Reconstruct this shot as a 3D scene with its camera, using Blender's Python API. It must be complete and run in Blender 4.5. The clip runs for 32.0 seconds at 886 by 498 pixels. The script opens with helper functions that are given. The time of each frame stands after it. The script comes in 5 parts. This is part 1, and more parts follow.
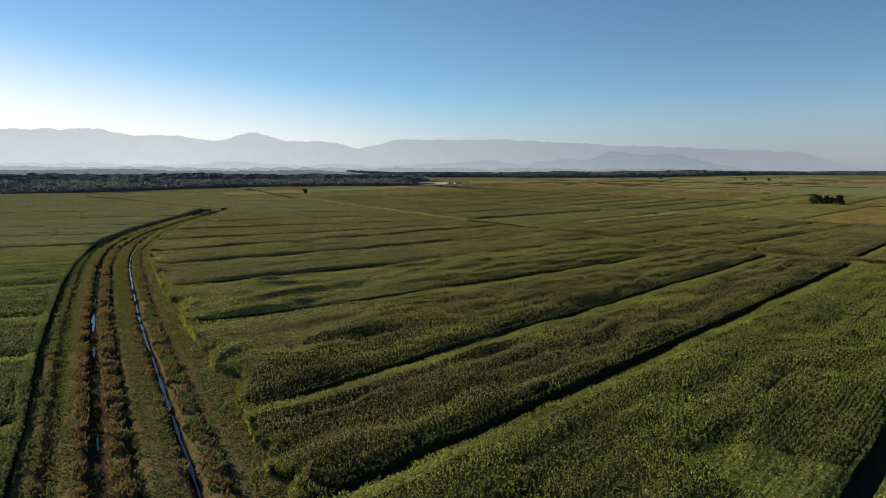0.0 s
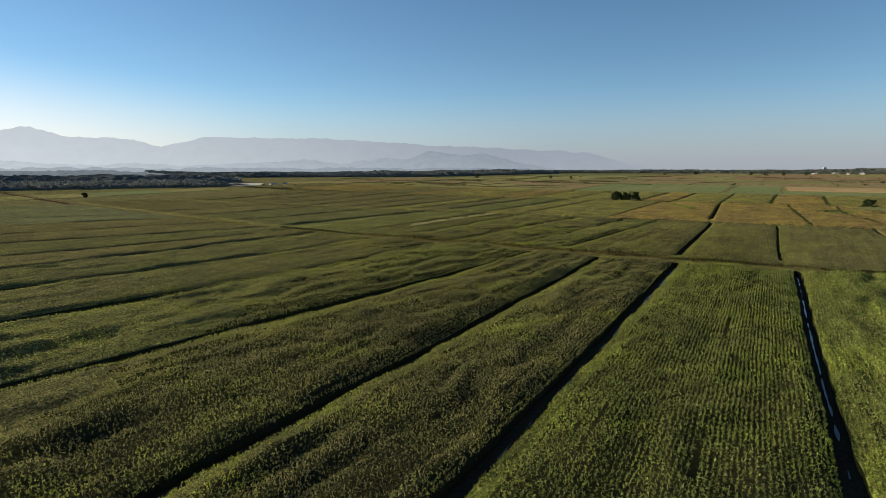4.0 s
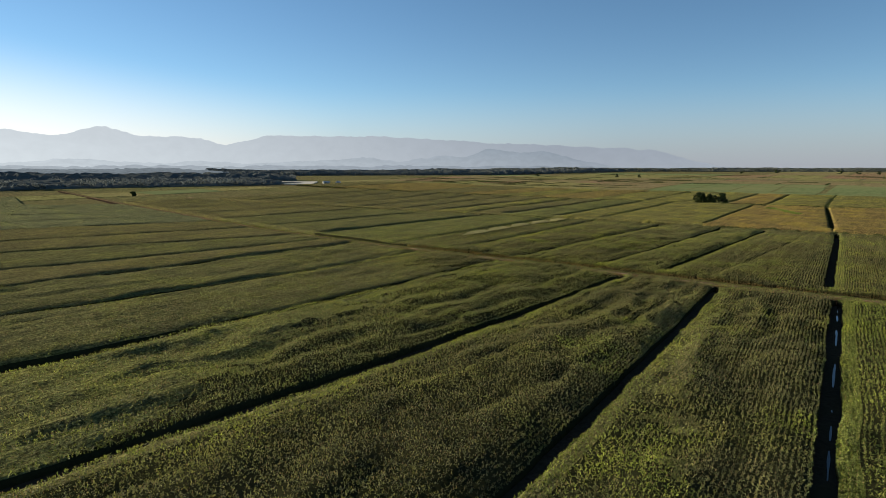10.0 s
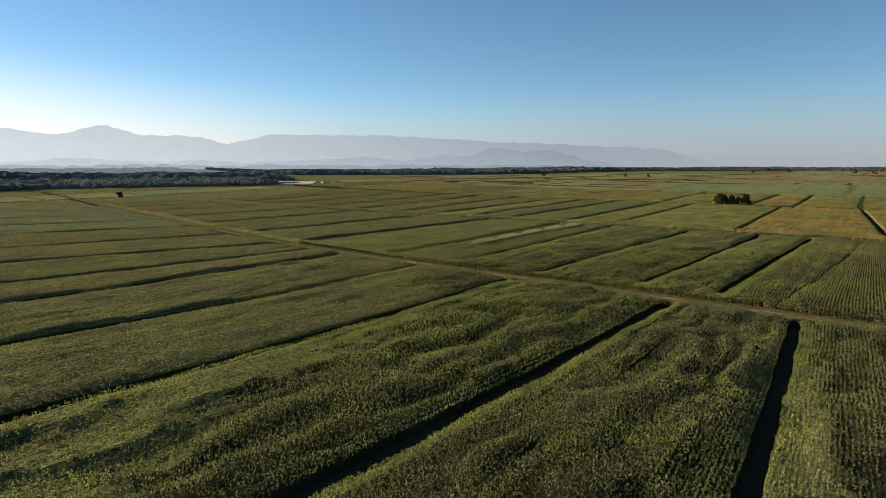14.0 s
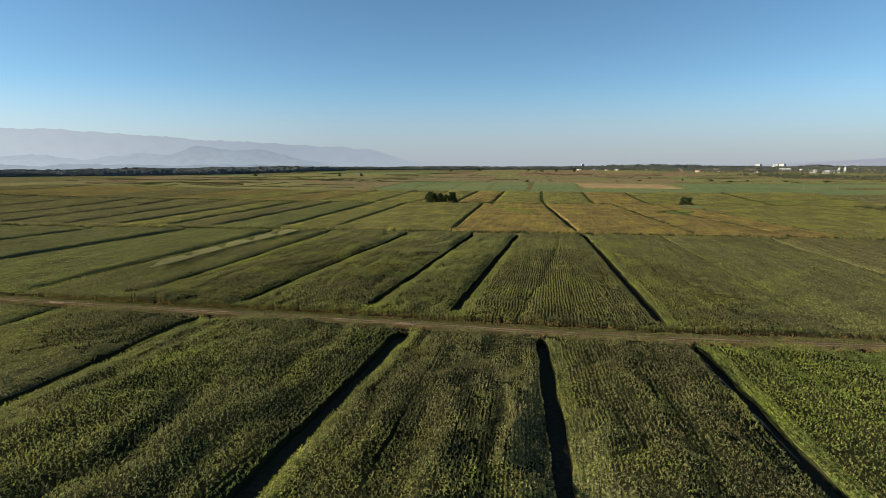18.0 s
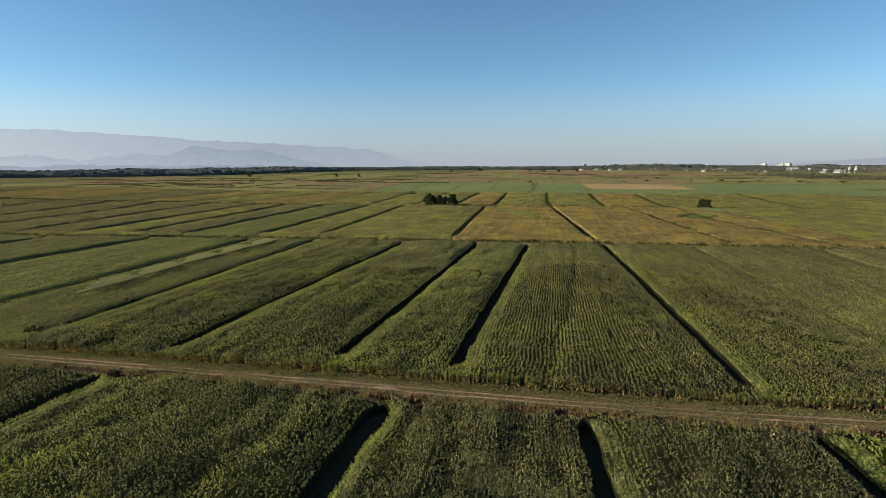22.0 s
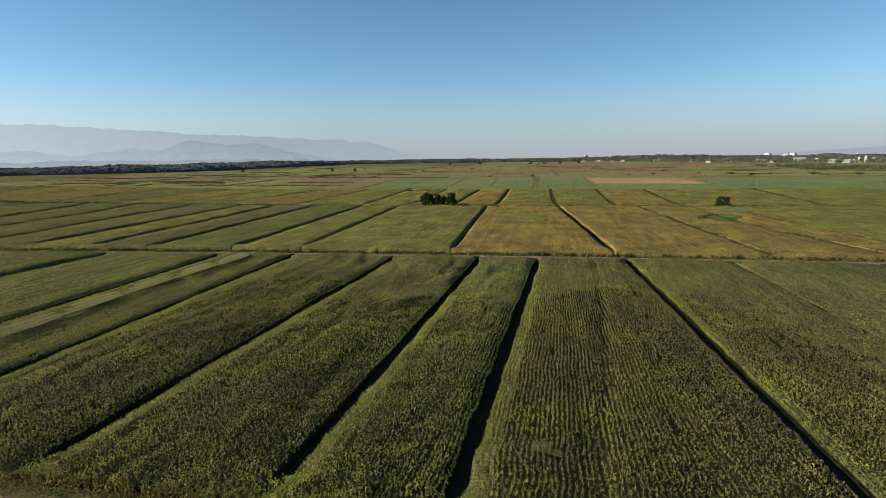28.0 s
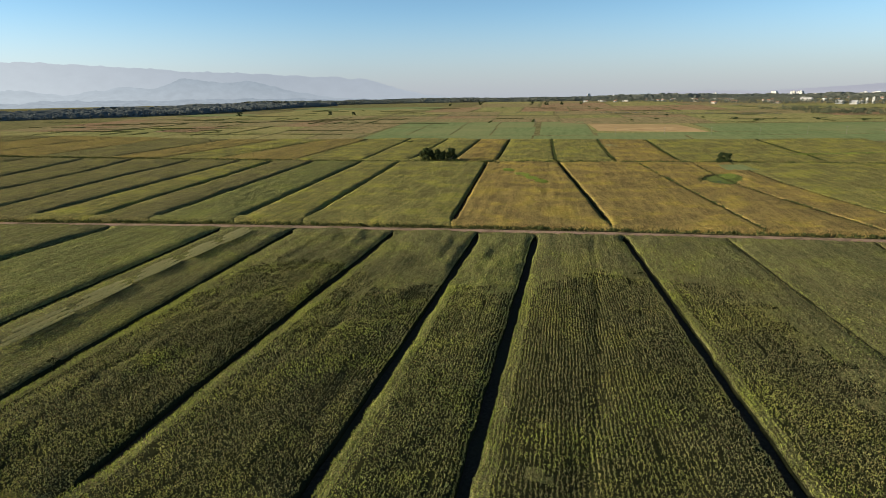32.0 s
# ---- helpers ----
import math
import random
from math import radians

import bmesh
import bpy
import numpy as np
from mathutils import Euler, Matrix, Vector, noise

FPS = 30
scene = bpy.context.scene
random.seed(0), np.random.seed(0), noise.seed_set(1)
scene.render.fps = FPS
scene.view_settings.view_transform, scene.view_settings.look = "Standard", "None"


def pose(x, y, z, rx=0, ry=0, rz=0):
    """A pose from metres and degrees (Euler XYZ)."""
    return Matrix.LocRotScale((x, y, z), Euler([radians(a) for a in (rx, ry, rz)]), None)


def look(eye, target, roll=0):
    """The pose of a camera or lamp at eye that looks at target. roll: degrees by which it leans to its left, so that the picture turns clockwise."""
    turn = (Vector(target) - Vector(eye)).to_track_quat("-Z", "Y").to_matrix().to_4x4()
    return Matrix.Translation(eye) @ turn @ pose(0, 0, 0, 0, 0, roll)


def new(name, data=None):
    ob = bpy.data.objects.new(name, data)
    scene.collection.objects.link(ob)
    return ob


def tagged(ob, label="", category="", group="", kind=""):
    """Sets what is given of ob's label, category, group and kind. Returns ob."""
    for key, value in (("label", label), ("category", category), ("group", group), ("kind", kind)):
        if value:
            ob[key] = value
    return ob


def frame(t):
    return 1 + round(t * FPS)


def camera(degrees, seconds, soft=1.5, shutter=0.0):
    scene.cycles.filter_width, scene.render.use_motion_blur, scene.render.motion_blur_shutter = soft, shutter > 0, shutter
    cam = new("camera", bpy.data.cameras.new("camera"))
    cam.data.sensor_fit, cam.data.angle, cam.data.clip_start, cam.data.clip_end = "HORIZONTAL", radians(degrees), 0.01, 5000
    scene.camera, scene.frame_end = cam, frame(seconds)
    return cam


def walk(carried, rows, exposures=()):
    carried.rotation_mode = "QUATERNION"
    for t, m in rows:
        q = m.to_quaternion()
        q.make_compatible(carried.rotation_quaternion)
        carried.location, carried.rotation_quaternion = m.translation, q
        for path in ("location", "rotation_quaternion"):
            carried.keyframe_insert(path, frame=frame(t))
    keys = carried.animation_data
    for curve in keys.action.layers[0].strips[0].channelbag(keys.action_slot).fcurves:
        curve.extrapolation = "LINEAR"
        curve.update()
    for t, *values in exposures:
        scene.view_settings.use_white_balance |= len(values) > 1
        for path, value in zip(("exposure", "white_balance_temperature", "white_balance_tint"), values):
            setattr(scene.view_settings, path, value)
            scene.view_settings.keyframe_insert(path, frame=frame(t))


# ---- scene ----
cam = camera(73.7, 32.0, 0.55)
# seconds, eye x, y, z, yaw to the left of +y, pitch, roll
PATH = [
    (0, 0.00, 0.00, 37.60, -0.03, -7.57, 0.22),
    (0.5, 0.31, 5.41, 37.66, -1.11, -7.58, 0.20),
    (1, 0.77, 10.47, 37.65, -5.12, -7.57, 0.11),
    (1.5, 1.08, 15.55, 37.61, -7.99, -7.58, 0.14),
    (2, 1.80, 20.56, 37.61, -7.98, -7.59, 0.14),
    (2.5, 2.88, 25.50, 37.61, -9.54, -7.58, 0.08),
    (3, 3.99, 30.42, 37.60, -13.58, -7.56, 0.02),
    (3.5, 5.24, 35.36, 37.58, -17.04, -7.56, 0.02),
    (5.5, 11.63, 54.44, 37.77, -17.09, -7.61, 0.07),
    (6, 13.17, 59.16, 37.78, -17.05, -7.63, 0.06),
    (6.5, 14.68, 63.96, 37.81, -17.02, -7.66, 0.06),
    (7, 16.19, 68.77, 37.84, -16.94, -7.67, 0.04),
    (7.5, 17.33, 73.90, 37.97, -12.55, -7.72, 0.13),
    (8, 18.64, 78.73, 37.96, -11.62, -7.75, 0.10),
    (8.5, 19.66, 83.60, 38.04, -11.60, -7.77, 0.12),
    (9, 20.72, 88.51, 37.99, -11.56, -7.75, 0.11),
    (9.5, 21.80, 93.45, 37.97, -11.51, -7.77, 0.08),
    (10, 22.86, 98.34, 38.02, -11.48, -7.78, 0.08),
    (10.5, 23.97, 103.37, 37.99, -11.43, -7.79, 0.07),
    (11, 24.99, 108.32, 38.02, -11.40, -7.80, 0.10),
    (11.5, 26.19, 113.73, 38.05, -11.34, -7.80, 0.05),
    (12, 27.24, 118.70, 38.06, -11.30, -7.80, 0.04),
    (12.5, 28.33, 123.73, 38.08, -11.26, -7.81, 0.06),
    (13, 29.41, 128.77, 38.08, -11.22, -7.82, 0.04),
    (13.5, 30.49, 133.83, 38.10, -11.18, -7.85, 0.05),
    (14, 31.58, 138.89, 38.15, -11.13, -7.86, 0.06),
    (14.5, 32.63, 143.98, 38.14, -11.09, -7.87, 0.07),
    (15, 34.74, 149.24, 38.14, -16.43, -7.79, -0.09),
    (15.5, 36.65, 154.18, 38.10, -26.19, -7.78, -0.14),
    (17.5, 47.14, 171.72, 38.16, -36.19, -7.90, -0.08),
    (18, 50.07, 175.82, 38.12, -38.05, -7.89, -0.04),
    (18.5, 53.58, 180.10, 38.11, -38.04, -7.89, -0.04),
    (19, 56.80, 184.05, 38.14, -38.02, -7.87, -0.06),
    (19.5, 60.02, 188.06, 38.08, -38.02, -7.86, -0.04),
    (20, 63.27, 192.09, 38.13, -38.03, -7.87, -0.05),
    (20.5, 66.55, 196.17, 38.09, -38.03, -7.88, -0.07),
    (21, 69.82, 200.28, 38.10, -38.03, -7.89, -0.09),
    (21.5, 73.13, 204.36, 38.09, -38.03, -7.89, -0.12),
    (22, 76.69, 208.78, 38.09, -38.03, -7.88, -0.15),
    (22.5, 80.06, 212.87, 38.14, -38.00, -7.90, -0.20),
    (23, 83.36, 216.99, 38.18, -38.01, -7.92, -0.22),
    (23.5, 86.70, 221.01, 38.20, -38.00, -7.91, -0.30),
    (24, 90.03, 225.15, 38.21, -38.01, -7.93, -0.34),
    (24.5, 93.39, 229.27, 38.25, -38.01, -7.92, -0.41),
    (25, 96.44, 233.03, 38.45, -38.00, -7.91, -0.48),
    (25.5, 98.92, 236.05, 38.47, -38.00, -7.89, -0.55),
    (27.5, 101.93, 239.24, 41.47, -38.03, -7.95, -0.68),
    (28, 101.75, 238.91, 43.13, -38.03, -8.69, -0.67),
    (28.5, 101.63, 238.73, 45.15, -37.99, -12.61, -0.67),
    (29, 101.71, 238.77, 47.48, -37.97, -14.86, -0.66),
    (29.5, 101.73, 238.82, 49.32, -37.96, -14.82, -0.69),
    (30, 101.81, 238.83, 51.43, -37.96, -14.82, -0.72),
    (30.5, 101.89, 238.78, 53.48, -37.95, -14.79, -0.75),
    (31, 101.91, 238.77, 55.55, -37.94, -14.76, -0.77),
    (31.5, 101.93, 238.69, 57.67, -37.94, -14.73, -0.82),
    (32, 101.92, 238.59, 59.70, -37.93, -14.70, -0.85),
]


def aim(x, y, z, yaw, pitch, roll):
    a, p = radians(yaw), radians(pitch)
    way = Vector((-math.sin(a) * math.cos(p), math.cos(a) * math.cos(p), math.sin(p)))
    return look((x, y, z), Vector((x, y, z)) + 10 * way, roll)


walk(cam, [(row[0], aim(*row[1:])) for row in PATH], exposures=[(0.0, 0.9, 6200, 6), (6.0, 0.98, 6200, 6), (14.5, 1.03, 6180, 5), (18.0, 1.12, 6060, 4), (28.0, 1.12, 6060, 4), (29.0, 1.28, 6240, 5), (32.0, 1.29, 6260, 5)])

# ---------------------------------------------------------------- daylight
SUN_AZ, SUN_EL = radians(-54.0), radians(17.0)   # low sun, ahead and to the left of the first view
world = bpy.data.worlds.new("sky")
scene.world = world
world.use_nodes = True
_wn = world.node_tree.nodes
_sky = _wn.new("ShaderNodeTexSky")
_sky.sky_type = "NISHITA"
_sky.sun_disc = False
_sky.sun_elevation, _sky.sun_rotation = SUN_EL, SUN_AZ
_sky.altitude, _sky.air_density, _sky.dust_density, _sky.ozone_density = 2200.0, 1.0, 0.05, 2.0
_azure = _wn.new("ShaderNodeHueSaturation")      # clear evening air: a slightly deeper azure
_azure.inputs["Hue"].default_value, _azure.inputs["Saturation"].default_value, _azure.inputs["Value"].default_value = 0.496, 1.06, 1.03
world.node_tree.links.new(_sky.outputs["Color"], _azure.inputs["Color"])
world.node_tree.links.new(_azure.outputs["Color"], _wn["Background"].inputs["Color"])
_wn["Background"].inputs["Strength"].default_value = 0.059
sun = new("sun", bpy.data.lights.new("sun", "SUN"))
sun.data.energy, sun.data.angle, sun.data.color = 4.7, radians(0.6), (1.0, 0.83, 0.60)
_to_sun = Vector((math.sin(SUN_AZ) * math.cos(SUN_EL), math.cos(SUN_AZ) * math.cos(SUN_EL), math.sin(SUN_EL)))
sun.matrix_world = look(_to_sun * 200, (0, 0, 0))


# ---------------------------------------------------------------- materials
def nodes_of(name):
    m = bpy.data.materials.new(name)
    m.use_nodes = True
    n, l = m.node_tree.nodes, m.node_tree.links
    return m, n, l, n["Principled BSDF"], n["Material Output"]


def noise_at(n, l, scale, detail=3.0, rough=0.6, stretch=None):
    geo = n.new("ShaderNodeNewGeometry")
    tex = n.new("ShaderNodeTexNoise")
    tex.inputs["Scale"].default_value = scale
    tex.inputs["Detail"].default_value = detail
    tex.inputs["Roughness"].default_value = rough
    if stretch:
        mp = n.new("ShaderNodeMapping")
        mp.vector_type = "TEXTURE"
        mp.inputs["Rotation"].default_value = (0, 0, radians(stretch[0]))
        mp.inputs["Scale"].default_value = (stretch[1], stretch[2], 1.0)
        l.new(geo.outputs["Position"], mp.inputs["Vector"])
        l.new(mp.outputs["Vector"], tex.inputs["Vector"])
    else:
        l.new(geo.outputs["Position"], tex.inputs["Vector"])
    return tex.outputs["Fac"]


def ramp(n, l, fac, stops):
    r = n.new("ShaderNodeValToRGB")
    e = r.color_ramp.elements
    while len(e) < len(stops):
        e.new(0.5)
    for el, (at, col) in zip(e, stops):
        el.position, el.color = at, (*col, 1.0)
    l.new(fac, r.inputs["Fac"])
    return r.outputs["Color"]


def mixed(n, l, fac, a, b, kind="MIX"):
    m = n.new("ShaderNodeMix")
    m.data_type, m.blend_type = "RGBA", kind
    for sock, v in ((m.inputs[0], fac), (m.inputs[6], a), (m.inputs[7], b)):
        if isinstance(v, bpy.types.NodeSocket):
            l.new(v, sock)
        elif isinstance(v, (int, float)):
            sock.default_value = v
        else:
            sock.default_value = (*v, 1.0)
    return m.outputs[2]


def leaf_material(name, dark, light, dry, dry_share=0.25, clear=0.38, gloss=0.5, patch=0.035, streak=None, shine=0.0, pale=None, swing=0.4, bump=0.0, spots=(0.36, 1.5), glow=(1.2, 1.2, 0.5), patchy=1.0):
    """Foliage: differs leaf by leaf, along the sown rows and in wide patches; lets some light through."""
    m, n, l, p, out = nodes_of(name)
    geo = n.new("ShaderNodeNewGeometry")
    each = ramp(n, l, geo.outputs["Random Per Island"], [(0.0, tuple(0.4 * c for c in dark) if pale else dark), (0.5, tuple(0.8 * c for c in light) if pale else light), (0.8, tuple(1.25 * c for c in light) if pale else light), (0.95, pale or light)])
    wide = ramp(n, l, noise_at(n, l, patch, 4.0, 0.6), [(0.38, (0, 0, 0)), (0.72, (0.75, 0.75, 0.75))])
    bigger = mixed(n, l, wide, each, light)
    fine = ramp(n, l, noise_at(n, l, 0.35, 3.0), [(0.45, (0, 0, 0)), (0.75, (dry_share,) * 3)])
    col = mixed(n, l, fine, bigger, dry)
    if streak:
        rows = ramp(n, l, noise_at(n, l, 1.0, 3.0, 0.7, streak), [(0.34, (0.5, 0.52, 0.5)), (0.66, (1.3, 1.28, 1.2))])
        col = mixed(n, l, 1.0, col, rows, "MULTIPLY")
        grain = ramp(n, l, noise_at(n, l, 1.8, 4.0, 0.8), [(0.36, (spots[0],) * 3), (0.66, (spots[1], spots[1], 0.97 * spots[1]))])
        col = mixed(n, l, 1.0, col, grain, "MULTIPLY")
        # Bands along the rows: crop tone, and shading of its swells put into colour.
        swathe = ramp(n, l, noise_at(n, l, 1.0, 3.0, 0.6, (streak[0], 38.0, 3.2)), [(0.36, (1 - 1.1 * swing, 1 - 1.05 * swing, 1 - swing)), (0.64, (1 + 0.85 * swing, 1 + 0.75 * swing, 1 + 0.3 * swing))])
        col = mixed(n, l, 1.0, col, swathe, "MULTIPLY")
        blotch = ramp(n, l, noise_at(n, l, 0.045, 4.0, 0.6), [(0.40, tuple(1 - patchy * k for k in (0.22, 0.21, 0.12))), (0.52, (1.0, 1.0, 1.0)), (0.60, tuple(1 + patchy * k for k in (0.20, 0.24, -0.12)))])
        col = mixed(n, l, 1.0, col, blotch, "MULTIPLY")
    l.new(col, p.inputs["Base Color"])
    if bump:
        bp = n.new("ShaderNodeBump")
        bp.inputs["Strength"].default_value, bp.inputs["Distance"].default_value = bump, 1.2
        ridges = n.new("ShaderNodeMath")
        l.new(noise_at(n, l, 1.0, 2.0, 0.7, (streak[0], 5.0, 0.42)), ridges.inputs[0])
        l.new(noise_at(n, l, 2.2, 3.0, 0.7), ridges.inputs[1])
        l.new(ridges.outputs[0], bp.inputs["Height"])
        l.new(bp.outputs["Normal"], p.inputs["Normal"])
    p.inputs["Roughness"].default_value = gloss
    p.inputs["Specular IOR Level"].default_value = shine
    tr = n.new("ShaderNodeBsdfTranslucent")
    l.new(mixed(n, l, 0.4, col, (light[0] * glow[0], light[1] * glow[1], light[2] * glow[2])), tr.inputs["Color"])
    mx = n.new("ShaderNodeMixShader")
    mx.inputs[0].default_value = clear
    l.new(p.outputs[0], mx.inputs[1])
    l.new(tr.outputs[0], mx.inputs[2])
    l.new(mx.outputs[0], out.inputs["Surface"])
    return m


def cover_material(name, a, b, c, scale=0.5, wide=0.03, rough=0.9, bump=0.3, stretch=None, tufts=None):
    """Soil, turf or a closed crop: three tones at two scales, with relief."""
    m, n, l, p, out = nodes_of(name)
    small = noise_at(n, l, scale, 5.0, 0.65, stretch)
    base = ramp(n, l, small, [(0.3, a), (0.62, b)])
    large = ramp(n, l, noise_at(n, l, wide, 4.0, 0.6), [(0.42, (0, 0, 0)), (0.68, (1, 1, 1))])
    col = mixed(n, l, large, base, c)
    if tufts:
        speck = ramp(n, l, noise_at(n, l, tufts, 3.0, 0.75), [(0.36, (0.42, 0.45, 0.42)), (0.64, (1.6, 1.55, 1.45))])
        col = mixed(n, l, 1.0, col, speck, "MULTIPLY")
    l.new(col, p.inputs["Base Color"])
    p.inputs["Roughness"].default_value = rough
    p.inputs["Specular IOR Level"].default_value = 0.0
    bp = n.new("ShaderNodeBump")
    bp.inputs["Strength"].default_value, bp.inputs["Distance"].default_value = bump, 0.6 / scale * 0.3
    l.new(small, bp.inputs["Height"])
    l.new(bp.outputs["Normal"], p.inputs["Normal"])
    return m


def plain_material(name, col, rough=0.7, metal=0.0, var=0.15):
    m, n, l, p, out = nodes_of(name)
    k = ramp(n, l, noise_at(n, l, 0.8, 4.0), [(0.3, tuple(v * (1 - var) for v in col)), (0.7, tuple(min(1, v * (1 + var)) for v in col))])
    l.new(k, p.inputs["Base Color"])
    p.inputs["Roughness"].default_value, p.inputs["Metallic"].default_value = rough, metal
    return m


def water_material(name, tint=(0.02, 0.025, 0.025)):
    m, n, l, p, out = nodes_of(name)
    p.inputs["Base Color"].default_value = (*tint, 1)
    p.inputs["Roughness"].default_value = 0.06
    p.inputs["IOR"].default_value = 1.33
    p.inputs["Specular IOR Level"].default_value = 0.5
    bp = n.new("ShaderNodeBump")
    bp.inputs["Strength"].default_value, bp.inputs["Distance"].default_value = 0.08, 0.05
    l.new(noise_at(n, l, 1.5, 2.0), bp.inputs["Height"])
    l.new(bp.outputs["Normal"], p.inputs["Normal"])
    return m


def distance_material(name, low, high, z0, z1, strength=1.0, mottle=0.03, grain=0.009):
    """Far hills and wood: a plain glow with haze painted in, mottled, paler towards the sun."""
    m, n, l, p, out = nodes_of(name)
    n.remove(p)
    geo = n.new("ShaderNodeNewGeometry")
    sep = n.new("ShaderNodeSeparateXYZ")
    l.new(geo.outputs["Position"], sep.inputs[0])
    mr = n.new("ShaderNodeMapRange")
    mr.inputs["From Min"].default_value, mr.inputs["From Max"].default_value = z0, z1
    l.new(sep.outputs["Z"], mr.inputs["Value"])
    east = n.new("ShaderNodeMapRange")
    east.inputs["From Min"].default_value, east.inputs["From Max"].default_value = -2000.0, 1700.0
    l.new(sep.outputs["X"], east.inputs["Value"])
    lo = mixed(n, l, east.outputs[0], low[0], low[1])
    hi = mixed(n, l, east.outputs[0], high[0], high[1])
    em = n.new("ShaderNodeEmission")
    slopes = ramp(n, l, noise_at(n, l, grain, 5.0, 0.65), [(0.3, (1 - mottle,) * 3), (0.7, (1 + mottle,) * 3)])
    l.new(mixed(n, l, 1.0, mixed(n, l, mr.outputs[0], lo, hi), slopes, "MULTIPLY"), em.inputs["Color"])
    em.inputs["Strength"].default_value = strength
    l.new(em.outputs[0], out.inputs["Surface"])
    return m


ROWS_RUN = (42.0, 7.0, 0.75)   # direction of the sown rows, and how far a streak runs along and across them
MAIZE = {
    "green": ((0.042, 0.050, 0.023), (0.128, 0.138, 0.053), (0.206, 0.160, 0.086), 0.32),
    "dark": ((0.039, 0.044, 0.023), (0.117, 0.120, 0.052), (0.185, 0.145, 0.086), 0.38),
    "olive": ((0.045, 0.046, 0.025), (0.135, 0.125, 0.057), (0.196, 0.150, 0.086), 0.40),
    "yellow": ((0.041, 0.053, 0.018), (0.121, 0.147, 0.039), (0.185, 0.165, 0.065), 0.15),
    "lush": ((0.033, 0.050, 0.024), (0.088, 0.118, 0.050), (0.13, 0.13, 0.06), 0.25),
    "tan": ((0.085, 0.070, 0.028), (0.200, 0.158, 0.060), (0.22, 0.160, 0.075), 0.55),
    "ripe": ((0.11, 0.080, 0.033), (0.224, 0.171, 0.063), (0.32, 0.205, 0.09), 0.58),
    # Brighter leaves for sun-facing field edges: sunlight put into the colour.
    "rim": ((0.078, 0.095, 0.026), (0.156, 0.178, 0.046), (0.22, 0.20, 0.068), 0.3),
    # Paler, greyer tint for far-left fields: haze put into the crop colour.
    "hazed_green": ((0.09, 0.10, 0.055), (0.150, 0.160, 0.088), (0.19, 0.17, 0.10), 0.35),
    "pale_olive": ((0.08, 0.08, 0.03), (0.180, 0.172, 0.060), (0.26, 0.20, 0.085), 0.45),
}
CORN = {k: leaf_material("corn_" + k, tuple(1.2 * c for c in d), tuple(1.74 * c for c in w), r, q, 0.35, 0.62, streak=ROWS_RUN, shine=0.12, pale=tuple(1.8 * c + 0.02 for c in w), swing=0.34) for k, (d, w, r, q) in MAIZE.items()}
# The even lift added to each canopy colour puts some distance haze into it.
CANOPY = {k: leaf_material("canopy_" + k, tuple(c + a for c, a in zip(w, (0.030, 0.027, 0.015))), tuple(c + a for c, a in zip(w, (0.030, 0.027, 0.015))), r, q, 0.12, 0.8, streak=(42.0, 3.2, 0.5), swing=0.2, bump=0.7, spots=(0.3, 1.6), patchy=0.9 if k in ("ripe", "pale_olive") else 0.4) for k, (d, w, r, q) in MAIZE.items()}
TASSEL = leaf_material("corn_tassel", (0.12, 0.085, 0.045), (0.25, 0.18, 0.09), (0.28, 0.20, 0.10), 0.5, 0.25)
M_HUSK = leaf_material("dry_lower_leaves", (0.15, 0.105, 0.042), (0.34, 0.245, 0.095), (0.30, 0.22, 0.10), 0.5, 0.3)
STRAW = leaf_material("flattened_crop", (0.20, 0.19, 0.10), (0.355, 0.335, 0.177), (0.35, 0.31, 0.17), 0.5, 0.2)
M_SOIL = cover_material("wet_soil", (0.030, 0.022, 0.015), (0.060, 0.045, 0.030), (0.045, 0.040, 0.022), 1.2, 0.05)
M_GROUND = cover_material("plain_ground", (0.095, 0.095, 0.042), (0.150, 0.140, 0.062), (0.135, 0.115, 0.062), 0.03, 0.004, tufts=0.3)
# Stalks and soil taken down to near black: shade put into the colour.
M_STALK_SHADE = cover_material("stalks_with_painted_shade", (0.011, 0.012, 0.006), (0.027, 0.029, 0.012), (0.033, 0.032, 0.015), 1.6, 0.05)
M_TURF = cover_material("grass_verge", (0.040, 0.036, 0.017), (0.124, 0.102, 0.052), (0.116, 0.088, 0.048), 1.4, 0.12, bump=0.8, tufts=4.5)
M_DIRT = cover_material("dirt_track", (0.135, 0.092, 0.066), (0.34, 0.226, 0.165), (0.105, 0.082, 0.052), 0.9, 0.11, bump=0.4)
M_PATH = cover_material("trodden_grass", (0.035, 0.034, 0.017), (0.092, 0.084, 0.042), (0.070, 0.068, 0.032), 2.0, 0.2, bump=0.4, tufts=4.5)
M_RUST = leaf_material("rust_grass", (0.066, 0.044, 0.022), (0.200, 0.138, 0.070), (0.23, 0.175, 0.085), 0.6, 0.25)
M_GRASS = leaf_material("verge_grass", (0.060, 0.068, 0.024), (0.190, 0.185, 0.070), (0.26, 0.20, 0.09), 0.6, 0.3)
M_GREY_GRASS = leaf_material("pale_weeds", (0.12, 0.13, 0.07), (0.27, 0.265, 0.135), (0.28, 0.24, 0.13), 0.4, 0.25)
M_MUD = cover_material("ditch_mud", (0.022, 0.015, 0.011), (0.050, 0.032, 0.022), (0.040, 0.030, 0.020), 1.0, 0.1)
M_WATER = water_material("ditch_water")
M_BARK = cover_material("bark", (0.05, 0.04, 0.03), (0.12, 0.10, 0.075), (0.09, 0.08, 0.06), 3.0, 0.5)
